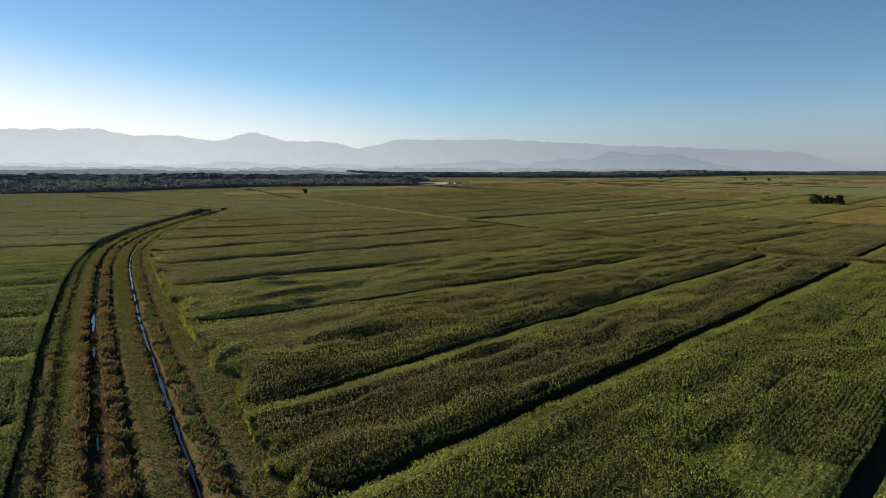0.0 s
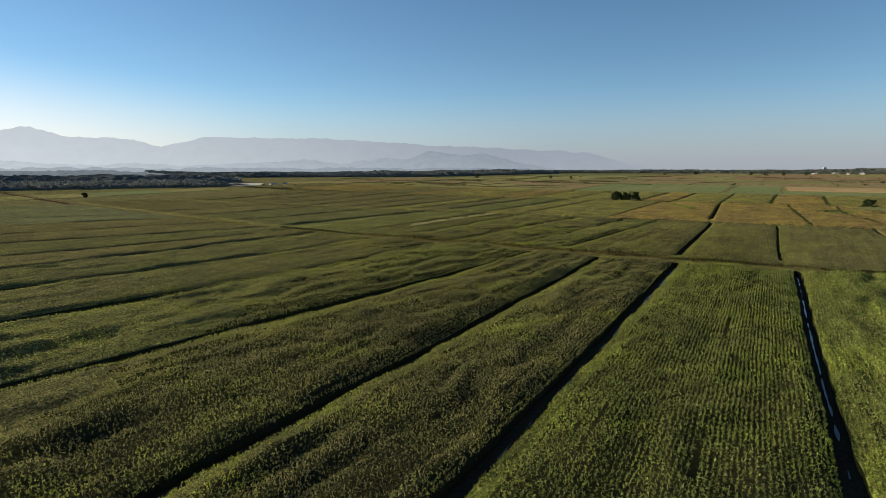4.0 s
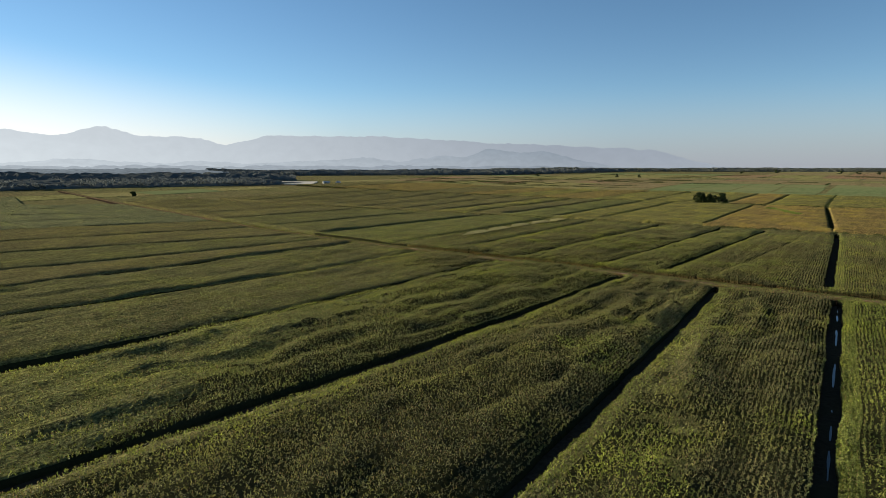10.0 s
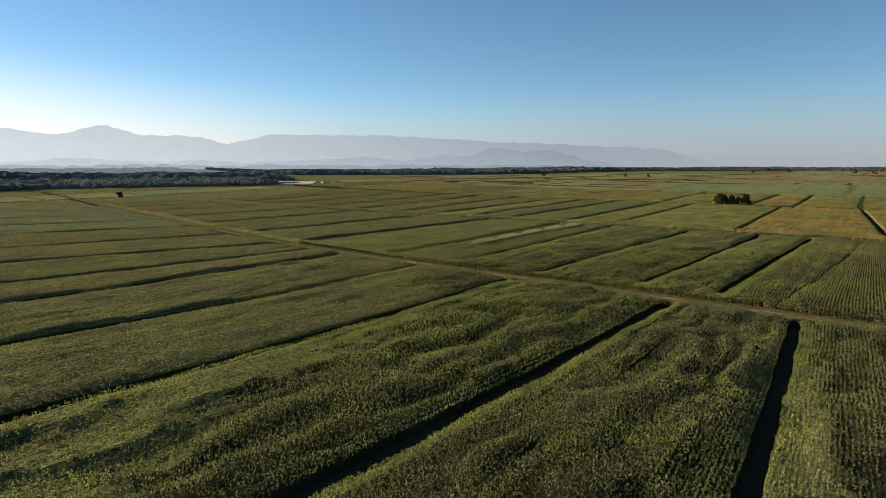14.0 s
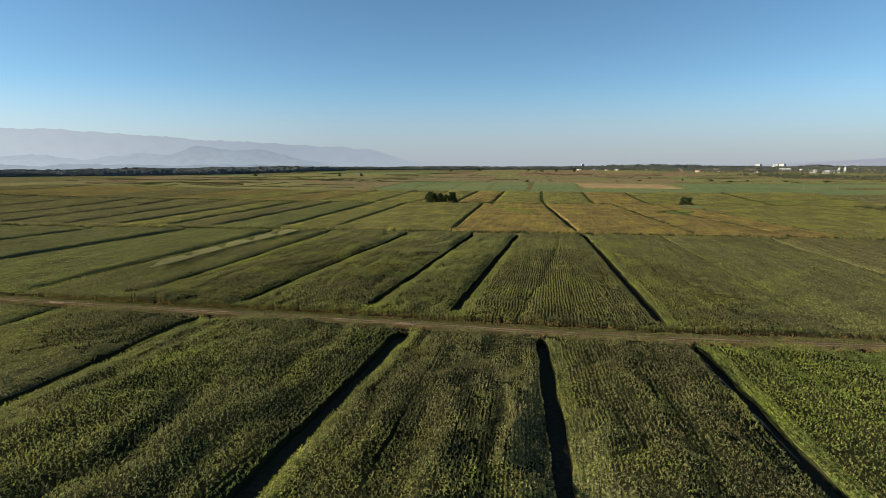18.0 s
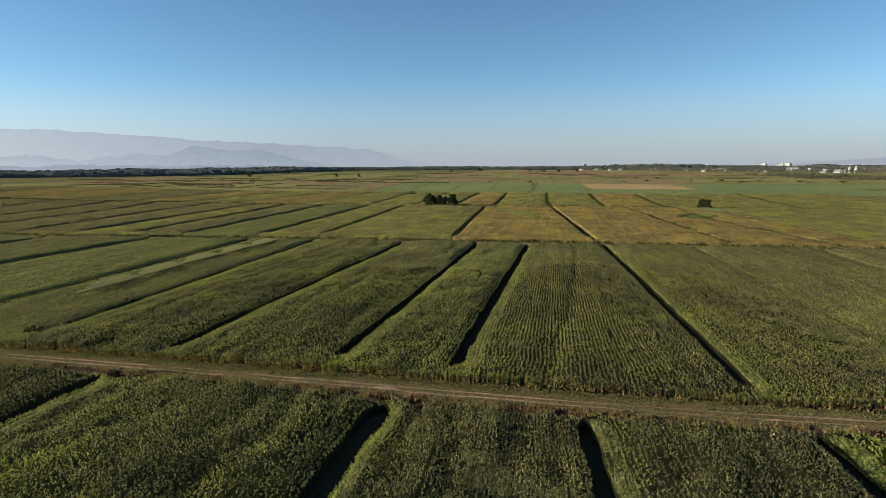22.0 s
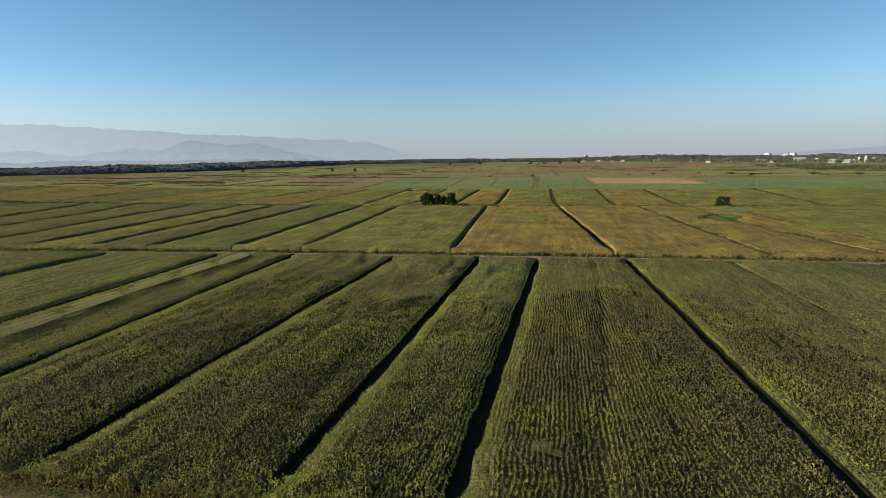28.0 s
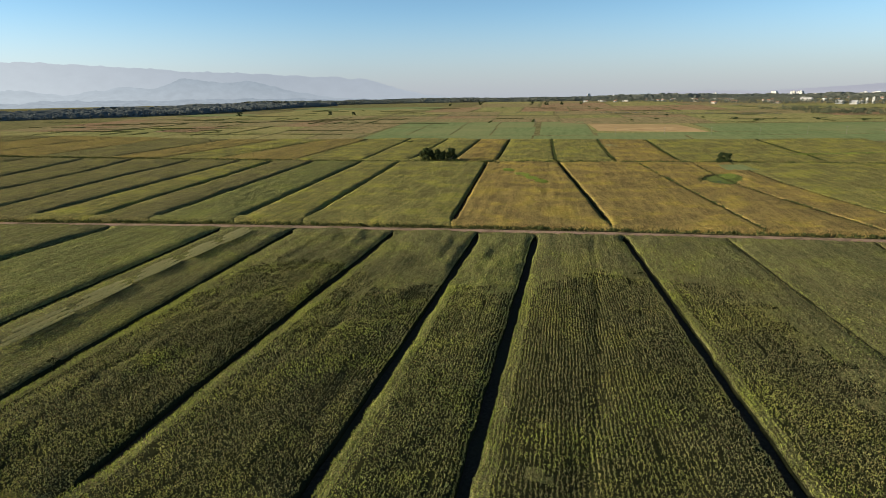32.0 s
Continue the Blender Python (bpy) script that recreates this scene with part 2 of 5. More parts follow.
M_WEED = leaf_material("ditch_weeds", (0.026, 0.036, 0.014), (0.072, 0.085, 0.030), (0.09, 0.08, 0.035), 0.4, 0.2)
M_TREE = leaf_material("tree_leaves", (0.014, 0.023, 0.010), (0.040, 0.055, 0.022), (0.055, 0.058, 0.026), 0.3, 0.16)
M_GREEN_GRASS = leaf_material("green_grass", (0.040, 0.060, 0.020), (0.120, 0.150, 0.048), (0.17, 0.15, 0.06), 0.4, 0.3)
M_BRIGHT = leaf_material("bright_weeds", (0.085, 0.120, 0.028), (0.20, 0.25, 0.055), (0.24, 0.23, 0.08), 0.3, 0.3)
# Leaf colour paled and blued: haze over the far wood, put into base colour.
M_HAZED_WOOD = leaf_material("hazed_woodland_leaves", (0.088, 0.102, 0.102), (0.130, 0.144, 0.138), (0.115, 0.125, 0.118), 0.4, 0.4, patch=0.012, glow=(0.9, 0.95, 1.0))
# Dark green with a little distance haze mixed into the colour.
M_SCRUB = leaf_material("scrub_leaves", (0.040, 0.050, 0.034), (0.080, 0.090, 0.056), (0.09, 0.09, 0.06), 0.4, 0.15, patch=0.01)
# Belt trees paled: two kilometres of haze painted into their leaves.
M_HAZED_BELT = leaf_material("hazed_belt_leaves", (0.060, 0.070, 0.060), (0.105, 0.114, 0.094), (0.10, 0.105, 0.085), 0.4, 0.25, patch=0.01, glow=(0.9, 0.95, 0.9))
M_RICE = cover_material("green_low_crop", (0.099, 0.130, 0.055), (0.156, 0.187, 0.081), (0.179, 0.187, 0.083), 1.0, 0.006, stretch=(42.0, 60.0, 5.0))
M_FALLOW = cover_material("brown_fallow", (0.143, 0.120, 0.065), (0.221, 0.174, 0.096), (0.176, 0.159, 0.078), 1.0, 0.005, stretch=(42.0, 90.0, 7.0), tufts=0.35)
M_REDDISH = cover_material("reddish_fallow", (0.169, 0.114, 0.070), (0.240, 0.161, 0.099), (0.189, 0.153, 0.086), 1.0, 0.005, stretch=(42.0, 90.0, 7.0), tufts=0.35)
M_STUBBLE = cover_material("pale_stubble", (0.260, 0.176, 0.085), (0.364, 0.260, 0.137), (0.286, 0.208, 0.104), 0.05, 0.01)
M_OLIVE = cover_material("olive_far_crop", (0.124, 0.130, 0.055), (0.215, 0.205, 0.083), (0.221, 0.189, 0.088), 1.0, 0.006, stretch=(42.0, 90.0, 6.0), tufts=0.35)
M_WALL = plain_material("white_wall", (0.38, 0.375, 0.365), 0.8)
M_PALEROOF = plain_material("pale_sheet_roof", (0.62, 0.60, 0.57), 0.5)
M_CREAM = plain_material("cream_wall", (0.36, 0.32, 0.26), 0.8)
M_SAND = cover_material("pale_sand", (0.36, 0.34, 0.30), (0.55, 0.52, 0.47), (0.45, 0.42, 0.37), 0.05, 0.01)
M_ROOF = plain_material("tile_roof", (0.32, 0.15, 0.09), 0.8)
M_GREYROOF = plain_material("grey_roof", (0.35, 0.35, 0.35), 0.6)
M_GLASS = plain_material("dark_glass", (0.05, 0.06, 0.07), 0.15)
M_POST = plain_material("weathered_post", (0.20, 0.18, 0.15), 0.8)
M_STEEL = plain_material("dull_steel", (0.25, 0.25, 0.25), 0.5, 0.6)


# ---------------------------------------------------------------- shapes
RNG = np.random.default_rng(7)


def vnoise(x, y, seed=0):
    """Smooth noise from -1 to 1 on arrays."""
    x, y = np.asarray(x, float), np.asarray(y, float)
    xi, yi = np.floor(x).astype(np.int64), np.floor(y).astype(np.int64)
    fx, fy = x - xi, y - yi
    fx, fy = fx * fx * (3 - 2 * fx), fy * fy * (3 - 2 * fy)

    def at(a, b):
        h = (a * 374761393 + b * 668265263 + seed * 1442695041) & 0x7FFFFFFF
        h = ((h ^ (h >> 13)) * 1274126177) & 0x7FFFFFFF
        return ((h ^ (h >> 16)) & 0xFFFF) / 32767.5 - 1.0

    top = at(xi, yi) * (1 - fx) + at(xi + 1, yi) * fx
    low = at(xi, yi + 1) * (1 - fx) + at(xi + 1, yi + 1) * fx
    return top * (1 - fy) + low * fy


def land(x, y):
    """Height of the plain: level round the flight, rising gently towards the valley's edge."""
    r = np.hypot(np.asarray(x, float) - 60, np.asarray(y, float) - 180)
    return np.interp(r, [0, 650, 800, 1000, 1500, 2300, 3500, 5200], [0, 0, 3, 9, 16, 27, 25, 22])


def mesh_from(name, verts, quads, mats, index=None, smooth=False):
    me = bpy.data.meshes.new(name)
    verts, quads = np.asarray(verts, np.float32), np.asarray(quads, np.int32)
    k = quads.shape[1]
    me.vertices.add(len(verts))
    me.vertices.foreach_set("co", verts.ravel())
    me.loops.add(quads.size)
    me.loops.foreach_set("vertex_index", quads.ravel())
    me.polygons.add(len(quads))
    me.polygons.foreach_set("loop_start", np.arange(len(quads), dtype=np.int32) * k)
    me.polygons.foreach_set("loop_total", np.full(len(quads), k, np.int32))
    for m in mats:
        me.materials.append(m)
    if index is not None:
        me.polygons.foreach_set("material_index", np.asarray(index, np.int32))
    me.polygons.foreach_set("use_smooth", np.full(len(quads), smooth))
    me.update(calc_edges=True)
    me.validate()
    return me


def child(name, me, parent, label="", kind=""):
    ob = new(name, me)
    ob.parent = parent
    return tagged(ob, label, "", "", kind)


def part(name, bm, material, parent, label=""):
    me = bpy.data.meshes.new(name)
    bm.to_mesh(me)
    bm.free()
    me.materials.append(material)
    return child(name, me, parent, label)


def grid_quads(nu, nv):
    a = (np.arange(nu - 1)[:, None] * nv + np.arange(nv - 1)[None, :]).ravel()
    return np.stack([a, a + nv, a + nv + 1, a + 1], 1)


def resample(points, step=None, count=None):
    """A polyline rounded at its bends and cut into even pieces."""
    p = np.asarray(points, float)
    for _ in range(2):
        if len(p) > 2:
            q = [p[0]]
            for a, b in zip(p[:-1], p[1:]):
                q += [a * 0.75 + b * 0.25, a * 0.25 + b * 0.75]
            p = np.array(q + [p[-1]])
    s = np.r_[0, np.cumsum(np.linalg.norm(np.diff(p, axis=0), axis=1))]
    n = count or max(2, int(s[-1] / step) + 1)
    t = np.linspace(0, s[-1], n)
    return np.stack([np.interp(t, s, p[:, 0]), np.interp(t, s, p[:, 1])], 1)


def normals_of(c):
    """Unit normals to the left of a line's run."""
    d = np.gradient(c, axis=0)
    d /= np.linalg.norm(d, axis=1)[:, None] + 1e-9
    return np.stack([-d[:, 1], d[:, 0]], 1)


def ribbon(name, points, profile, mats, slots, step=1.5, wobble=0.0, seed=0, along=12.0):
    """A cross-section (offset to the right of the run, height) drawn along a line over the plain."""
    c = resample(points, step)
    nr = -normals_of(c)
    prof = np.asarray(profile, float)
    n, k = len(c), len(prof)
    s = np.arange(n) * step
    off = prof[:, 0][:, None] + wobble * vnoise(s[None, :] / along, np.arange(k)[:, None] * 7.3, seed)
    x = c[None, :, 0] + nr[None, :, 0] * off
    y = c[None, :, 1] + nr[None, :, 1] * off
    z = prof[:, 1][:, None] + land(x, y) + 0.25 * wobble * vnoise(s[None, :] / 3.0, np.arange(k)[:, None] * 3.1, seed + 5)
    v = np.stack([x, y, z], -1).reshape(-1, 3)
    idx = np.repeat(np.asarray(slots)[: k - 1], n - 1)
    return mesh_from(name, v, grid_quads(k, n)[:, ::-1], mats, idx, True)


def blades(name, xyz, height, material, width=0.25, per=3, lean=0.5, seed=0):
    """Tufts: flat pointed blades that stand and lean, a few from each root."""
    r = np.random.default_rng(seed)
    root = np.repeat(np.asarray(xyz, float), per, axis=0)
    n = len(root)
    h = np.repeat(np.broadcast_to(height, (len(xyz),)), per) * r.uniform(0.6, 1.15, n)
    a, b = r.uniform(0, 2 * np.pi, n), r.uniform(0, 2 * np.pi, n)
    out = np.stack([np.cos(a), np.sin(a), 0 * a], 1) * (lean * h * r.uniform(0.3, 1.0, n))[:, None]
    side = np.stack([np.cos(b), np.sin(b), 0 * b], 1) * (width * r.uniform(0.6, 1.3, n) / 2)[:, None]
    up = np.stack([0 * h, 0 * h, h], 1)
    mid = root + 0.35 * out + 0.6 * up
    v = np.stack([root - 0.3 * side, mid + 1.6 * side, root + out + up], 1).reshape(-1, 3)
    return mesh_from(name, v, np.arange(3 * n).reshape(-1, 3), [material])


# ---------------------------------------------------------------- the plain
def make_ground():
    rad = np.r_[np.linspace(0, 700, 60), np.geomspace(720, 4900, 46)]
    ang = np.linspace(0, 2 * np.pi, 145)
    x = 60 + rad[:, None] * np.cos(ang)[None, :]
    y = 180 + rad[:, None] * np.sin(ang)[None, :]
    z = land(x, y) - 0.85 + 0.06 * vnoise(x / 7, y / 7, 3)
    v = np.stack([x, y, z], -1).reshape(-1, 3)
    q = grid_quads(len(rad), len(ang))
    rr = np.repeat(rad[:-1], len(ang) - 1)
    me = mesh_from("ground", v, q, [M_SOIL, M_GROUND], (rr > 640).astype(int), True)
    tagged(new("ground", me), "flat dark soil plain reaching to the valley's edge", "ground", kind="structure")


make_ground()

# roads and the corridor, as lines on the plan
R1 = [(-330, 1000), (-215, 830), (-115, 656), (-5, 463), (58, 379), (108, 318), (130, 290.5), (151.5, 263.5), (175, 237), (212, 200), (275, 130), (330, 70)]
R2 = [(-140, 880), (-10, 730), (65, 650), (105, 604), (190, 523), (262, 446), (315, 388), (383, 311), (440, 245), (500, 180)]
R3 = [(-60, 1190), (40, 1085), (120, 1000), (291, 820), (431, 660), (540, 546), (671, 393), (760, 290)]
CHANNEL = [(20, -20), (-8, 30), (-27.5, 63.8), (-57, 113), (-86, 162), (-141, 262), (-166, 330), (-178, 390), (-200, 540), (-250, 700), (-340, 880)]


def side_of(p, road):
    """Distance of points from a road's line, positive to the right of its run."""
    c = resample(road, 6.0)
    a, d = c[:-1][None], np.diff(c, axis=0)[None]
    w = np.asarray(p, float)[:, None, :] - a
    t = np.clip((w * d).sum(-1) / (d * d).sum(-1), 0, 1)
    gap = np.linalg.norm(w - t[..., None] * d, axis=-1)
    k = gap.argmin(1)
    i = np.arange(len(k))
    cross = d[0, k, 0] * w[i, k, 1] - d[0, k, 1] * w[i, k, 0]
    return -np.sign(cross) * gap[i, k]


def trimmed(line, near=None, far=None):
    """A ditch's line, lengthened or cut so that it ends beside the roads: near, far = (road, metres from its middle)."""
    p = np.asarray(line, float)
    u, v = p[0] - p[1], p[-1] - p[-2]
    if near:
        p = np.concatenate([[p[0] + 60 * u / np.linalg.norm(u)], p])
    if far:
        p = np.concatenate([p, [p[-1] + 60 * v / np.linalg.norm(v)]])
    c = resample(p, 1.0)
    ok = np.ones(len(c), bool)
    if near:
        ok &= side_of(c, near[0]) < -near[1]
    if far:
        ok &= side_of(c, far[0]) > far[1]
    c = c[ok]
    keep = np.unique(np.r_[np.arange(0, len(c), 25), len(c) - 1])
    return [tuple(q) for q in c[keep]]


def near_zone(x, y):
    """Distance in plan from the strips of land chosen to lie close in the camera's view."""
    line = np.array([(-5, 70), (20, 150), (50, 215), (95, 285), (150, 330), (185, 350)], float)
    p = np.stack([x, y], -1)[:, None, :]
    best = np.full(len(x), 1e9)
    for way, less in ((line, 0.0), (np.array([(-45, 65), (-75, 100), (-120, 165), (-150, 215)], float), -22.0), (np.array([(160, 250), (200, 285), (240, 325)], float), -4.0), (np.array([(80, 335), (130, 375), (175, 415)], float), -12.0),
                      (np.array([(48, 100), (85, 140), (118, 178), (140, 208), (165, 238)], float), -8.0)):
        a, d = way[:-1][None], np.diff(way, axis=0)[None]
        t = np.clip(((p - a) * d).sum(-1) / (d * d).sum(-1), 0, 1)
        best = np.minimum(best, np.linalg.norm(p - a - t[..., None] * d, axis=-1).min(1) - less)
    return best


def crop_height(x, y, cross, along, seed, tall=2.1, relief=1.0):
    """Top of the crop: long uneven swathes that wander along the sown rows, and heaps between them."""
    drift = 3.2 * vnoise(x / 15.0, y / 15.0, 95) + 1.1 * vnoise(x / 5.5, y / 5.5, 96)
    band = 0.85 * vnoise((cross + drift) / 3.3, along / 17.0, seed) + 0.6 * vnoise((cross + 1.4 * drift) / 7.5, along / 38.0, seed + 40)
    heap = 0.55 * vnoise(x / 5.2, y / 5.2, 93) + 0.35 * vnoise(x / 2.6, y / 2.6, 94)
    swell = vnoise(x / 18.0, y / 18.0, 91)
    return tall + relief * (0.66 * band + 0.36 * heap + 0.28 * swell) + 0.12 * vnoise(x / 3.5, y / 3.5, 92)


FIELD_COUNT = [0]


def corn_field(left, right, tint, half=(1.2, 1.2), heads=(0.0, 0.0), du=1.0, dv=1.5, tall=2.1, label="", plants=True, group="corn fields", lit=1, hole=None, fray=0.0, relief=1.0, bank=0.42, furrow=None, dry=True):
    """A field between two ditches: closed canopy with sides, and leafy maize on it. left, right: the ditches' lines from near to far road;
    half: half widths of those ditches; heads: length of the headlands in which the ditches stop, near and far."""
    FIELD_COUNT[0] += 1
    seed = FIELD_COUNT[0]
    lc, rc = resample(left, count=160), resample(right, count=160)
    length = np.linalg.norm(np.diff((lc + rc) / 2, axis=0), axis=1).sum()
    width = np.linalg.norm(lc - rc, axis=1).mean()
    s = np.linspace(0, length, 160)
    open_ = np.clip((s - heads[0]) / 1.5, 0, 1) * np.clip((length - heads[1] - s) / 1.5, 0, 1)
    ragged = 1 + 0.18 * vnoise(s / 6, s * 0 + 3.3 * seed, 4)
    lc = lc - normals_of(lc) * (half[0] * open_ * ragged + 0.02)[:, None]
    rc = rc + normals_of(rc) * (half[1] * open_ * ragged + 0.02)[:, None]
    lc += normals_of(lc) * (0.25 * vnoise(s / 4, s * 0 + seed, 5))[:, None] * open_[:, None]

    def at(u, v):
        if fray:
            v = v + (1 - np.clip(v, 0, 1)) ** 3 * fray * (vnoise(u * width / 5.0, u * 0 + seed, 6) + 0.5 * vnoise(u * width / 1.8, u * 0 + seed, 7)) / length
        f = np.clip(v, 0, 1) * 159
        i = np.minimum(f.astype(int), 158)
        w = (f - i)[..., None]
        a, b = lc[i] * (1 - w) + lc[i + 1] * w, rc[i] * (1 - w) + rc[i + 1] * w
        return a + (b - a) * u[..., None]

    def top(x, y, u, v):
        sunny, shady = (u, 1 - u) if lit > 0 else (1 - u, u)
        slope = np.minimum(bank + (1 - bank) * np.clip(sunny * width / 4.5, 0, 1) ** 0.8, 1.0 if bank > 0.9 else 0.48 + 0.52 * np.clip(shady * width / 2.6, 0, 1) ** 0.8)
        slope = 1 - (1 - slope) * np.interp(v, s / length, open_)   # the headland stands closed
        slope = np.minimum(slope, 0.8 + 0.2 * np.clip(np.minimum(v, 1 - v) * length / 2, 0, 1))
        dome = 0.7 * min(relief, 1.0) * (np.sin(np.pi * np.clip(u, 0, 1)) - 0.6)
        z = crop_height(x, y, u * width, v * length, seed, tall, relief) + dome
        if furrow:      # a line of failed rows
            off = (u - furrow[0] - (furrow[1] - furrow[0]) * v) * width + 0.5 * vnoise(v * length / 8.0, v * 0, 73)
            z = z - (1.0 + 0.6 * vnoise(v * length / 11.0, v * 0 + 5, 74)) * np.exp(-(off / 0.75) ** 2) - 0.4 * np.exp(-(np.minimum(off, 0) / 5.0) ** 2) * (off < 0.3)
        return z * slope

    nu, nv = max(4, int(width / du) + 1), max(6, int(length / dv) + 1)
    sown = plants
    uu, vv = np.meshgrid(np.r_[0, np.linspace(0, 1, nu), 1], np.r_[0, np.linspace(0, 1, nv), 1], indexing="ij")
    xy = at(uu, vv)
    z = top(xy[..., 0], xy[..., 1], uu, vv)
    sink = np.interp(near_zone(xy[..., 0].ravel(), xy[..., 1].ravel()), [50, 92], [1.2, 0.3]).reshape(z.shape) if plants else 0.1
    z = z - sink * np.clip(z / 2.0, 0.3, 1) + (0.06 if sown else 0.2) * RNG.uniform(-1, 1, z.shape)
    if plants:
        front = (vv * length < 1.9) & (near_zone(xy[..., 0].ravel(), xy[..., 1].ravel()).reshape(z.shape) < 60)
        z = np.where(front, -0.6, z)
    z[[0, -1], :] = -0.95
    z[:, [0, -1]] = -0.95
    if hole:
        ca, sa = math.cos(radians(hole[4])), math.sin(radians(hole[4]))
        px, py = xy[..., 0] - hole[0], xy[..., 1] - hole[1]
        inside = ((px * ca + py * sa) / hole[2]) ** 2 + ((py * ca - px * sa) / hole[3]) ** 2 < 1 + 0.55 * vnoise(px / 7, py / 7, 17)
        z[inside] = 0.9 + 0.25 * vnoise(px / 3, py / 3, 18)[inside]
    z = z + land(xy[..., 0], xy[..., 1])
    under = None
    if plants:   # stalks and soil, with the shade between dense plants painted in
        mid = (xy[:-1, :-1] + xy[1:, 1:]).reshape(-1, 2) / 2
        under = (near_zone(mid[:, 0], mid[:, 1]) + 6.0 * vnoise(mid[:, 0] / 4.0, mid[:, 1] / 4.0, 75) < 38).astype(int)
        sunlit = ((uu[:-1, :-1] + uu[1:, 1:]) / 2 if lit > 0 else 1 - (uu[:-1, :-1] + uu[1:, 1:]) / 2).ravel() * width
        # painted shade left off along the sunlit edge
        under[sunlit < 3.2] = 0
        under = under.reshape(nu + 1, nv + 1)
        under[:, [0, -1]] = under[[0, -1], :] = 1      # the open sides get the same painted shade
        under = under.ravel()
    me = mesh_from("canopy", np.concatenate([xy, z[..., None]], -1).reshape(-1, 3), grid_quads(nu + 2, nv + 2)[:, ::-1], [CANOPY[tint], M_STALK_SHADE], under, True)
    ob = tagged(new("corn_field", me), label, "crop field", group, "stuff")
    if not plants:
        return ob
    # rows of plants
    rows = max(3, int(width / 0.72))
    per = max(3, int(length / 0.34))
    row, v = np.meshgrid(np.arange(rows) + 0.5, (np.arange(per) + 0.5) / per, indexing="ij")
    row, v = row.ravel(), v.ravel()
    brim = int(2.2 * width / 0.2)                       # plants stand thicker along the headland
    row = np.r_[row, RNG.uniform(0, rows, brim)]
    v = np.r_[v, RNG.uniform(0.1, 1.6, brim) / length]
    u = row / rows + (RNG.normal(0, 0.10, len(row)) + 0.06 * vnoise(v * length / 7.0, row * 5.7, seed + 60)) / width
    u = np.clip(u, 0.1 / width, 1 - 0.1 / width)
    v = np.clip(v + RNG.uniform(-0.17, 0.17, len(v)) / length, 0, 1)
    p = at(u, v)
    far = near_zone(p[:, 0], p[:, 1])
    keep = RNG.random(len(far)) < np.interp(far, [34, 60, 95, 165], [0.8, 0.44, 0.2, 0.0])
    keep &= vnoise(row * 3.7, v * length / 16.0, seed + 61) < 0.88                      # failed stretches of a row
    keep &= (vnoise(p[:, 0] / 1.7, p[:, 1] / 1.7, 62) > RNG.uniform(-1.15, -0.55, len(far))) | (far > 58)   # thin spots
    keep |= (np.minimum(u, 1 - u) * width < 1.0) & (far < 140) & (RNG.random(len(far)) < 0.14)
    u, v, p, far = u[keep], v[keep], p[keep], far[keep]
    if len(u) < 20:
        return ob
    h = top(p[:, 0], p[:, 1], u, v) * RNG.uniform(0.93, 1.07, len(u)) - np.interp(far, [60, 100], [0.0, 0.1])
    quads, slot = [], []

    def leaves(which, low, high, thin, mat, lean=None, stretch=1.0, rise=1.0):
        """One leaf on each of these plants, sprung between two shares of its height."""
        q, hh = p[which], h[which]
        n = len(q)
        big = np.interp(far[which], [60, 140], [1.0, 1.2])
        a = RNG.uniform(0, 2 * np.pi, n)
        ln = RNG.uniform(0.30, 0.58, n) * big * stretch
        wd = RNG.uniform(0.07, 0.12, n) * big * thin
        base = np.stack([q[:, 0], q[:, 1], hh * RNG.uniform(low, high, n)], 1)
        out = np.stack([np.cos(a), np.sin(a), 0 * a], 1)
        if lean is not None:
            out = 0.6 * out + np.c_[lean[which], np.zeros(n)]
        side = np.stack([-out[:, 1], out[:, 0], 0 * a], 1)
        up = np.array([0, 0, 1.0])
        reach = 1.9 - 0.9 * rise
        mid = base + out * (0.26 * reach * ln)[:, None] + up * (RNG.uniform(0.3, 0.8, n) * rise * ln)[:, None]
        tip = base + out * (0.5 * reach * ln)[:, None] + up * (RNG.uniform(-0.15, 0.9, n) * rise * ln)[:, None]
        quads.append(np.stack([base, mid + side * (2.3 * wd)[:, None], tip], 1))
        slot.append(mat[which] if isinstance(mat, np.ndarray) else np.full(n, mat))

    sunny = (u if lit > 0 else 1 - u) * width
    # share of the painted sunlit tint, fading inwards from the sun-facing edge
    lit_edge = np.exp(-np.maximum(sunny - 1.3 - 0.7 * vnoise(v * length / 9.0, u * 0, seed + 63), 0) / (3.2 + 1.4 * vnoise(v * length / 23.0, u * 0, seed + 64)))
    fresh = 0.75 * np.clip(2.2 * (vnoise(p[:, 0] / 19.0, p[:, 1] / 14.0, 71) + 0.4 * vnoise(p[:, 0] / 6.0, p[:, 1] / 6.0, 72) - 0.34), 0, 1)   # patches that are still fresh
    mat = np.where(RNG.random(len(u)) < np.maximum(lit_edge, fresh), 2, 0)
    every, core = np.ones(len(u), bool), far < 40
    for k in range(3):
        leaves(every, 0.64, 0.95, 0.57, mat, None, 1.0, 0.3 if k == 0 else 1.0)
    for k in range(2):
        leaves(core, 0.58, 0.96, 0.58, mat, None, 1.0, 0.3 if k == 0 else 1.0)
    # leaves that hang over the ditches, and the dry foot of the plants at the headlands
    ahead = at(np.clip(u + 0.5 / width, 0, 1), v) - at(np.clip(u - 0.5 / width, 0, 1), v)
    ahead /= np.linalg.norm(ahead, axis=1)[:, None] + 1e-9
    over = ahead * np.where(u < 0.5, -1.0, 1.0)[:, None]
    rim = (np.minimum(u, 1 - u) * width < 0.95) & (far < 105)
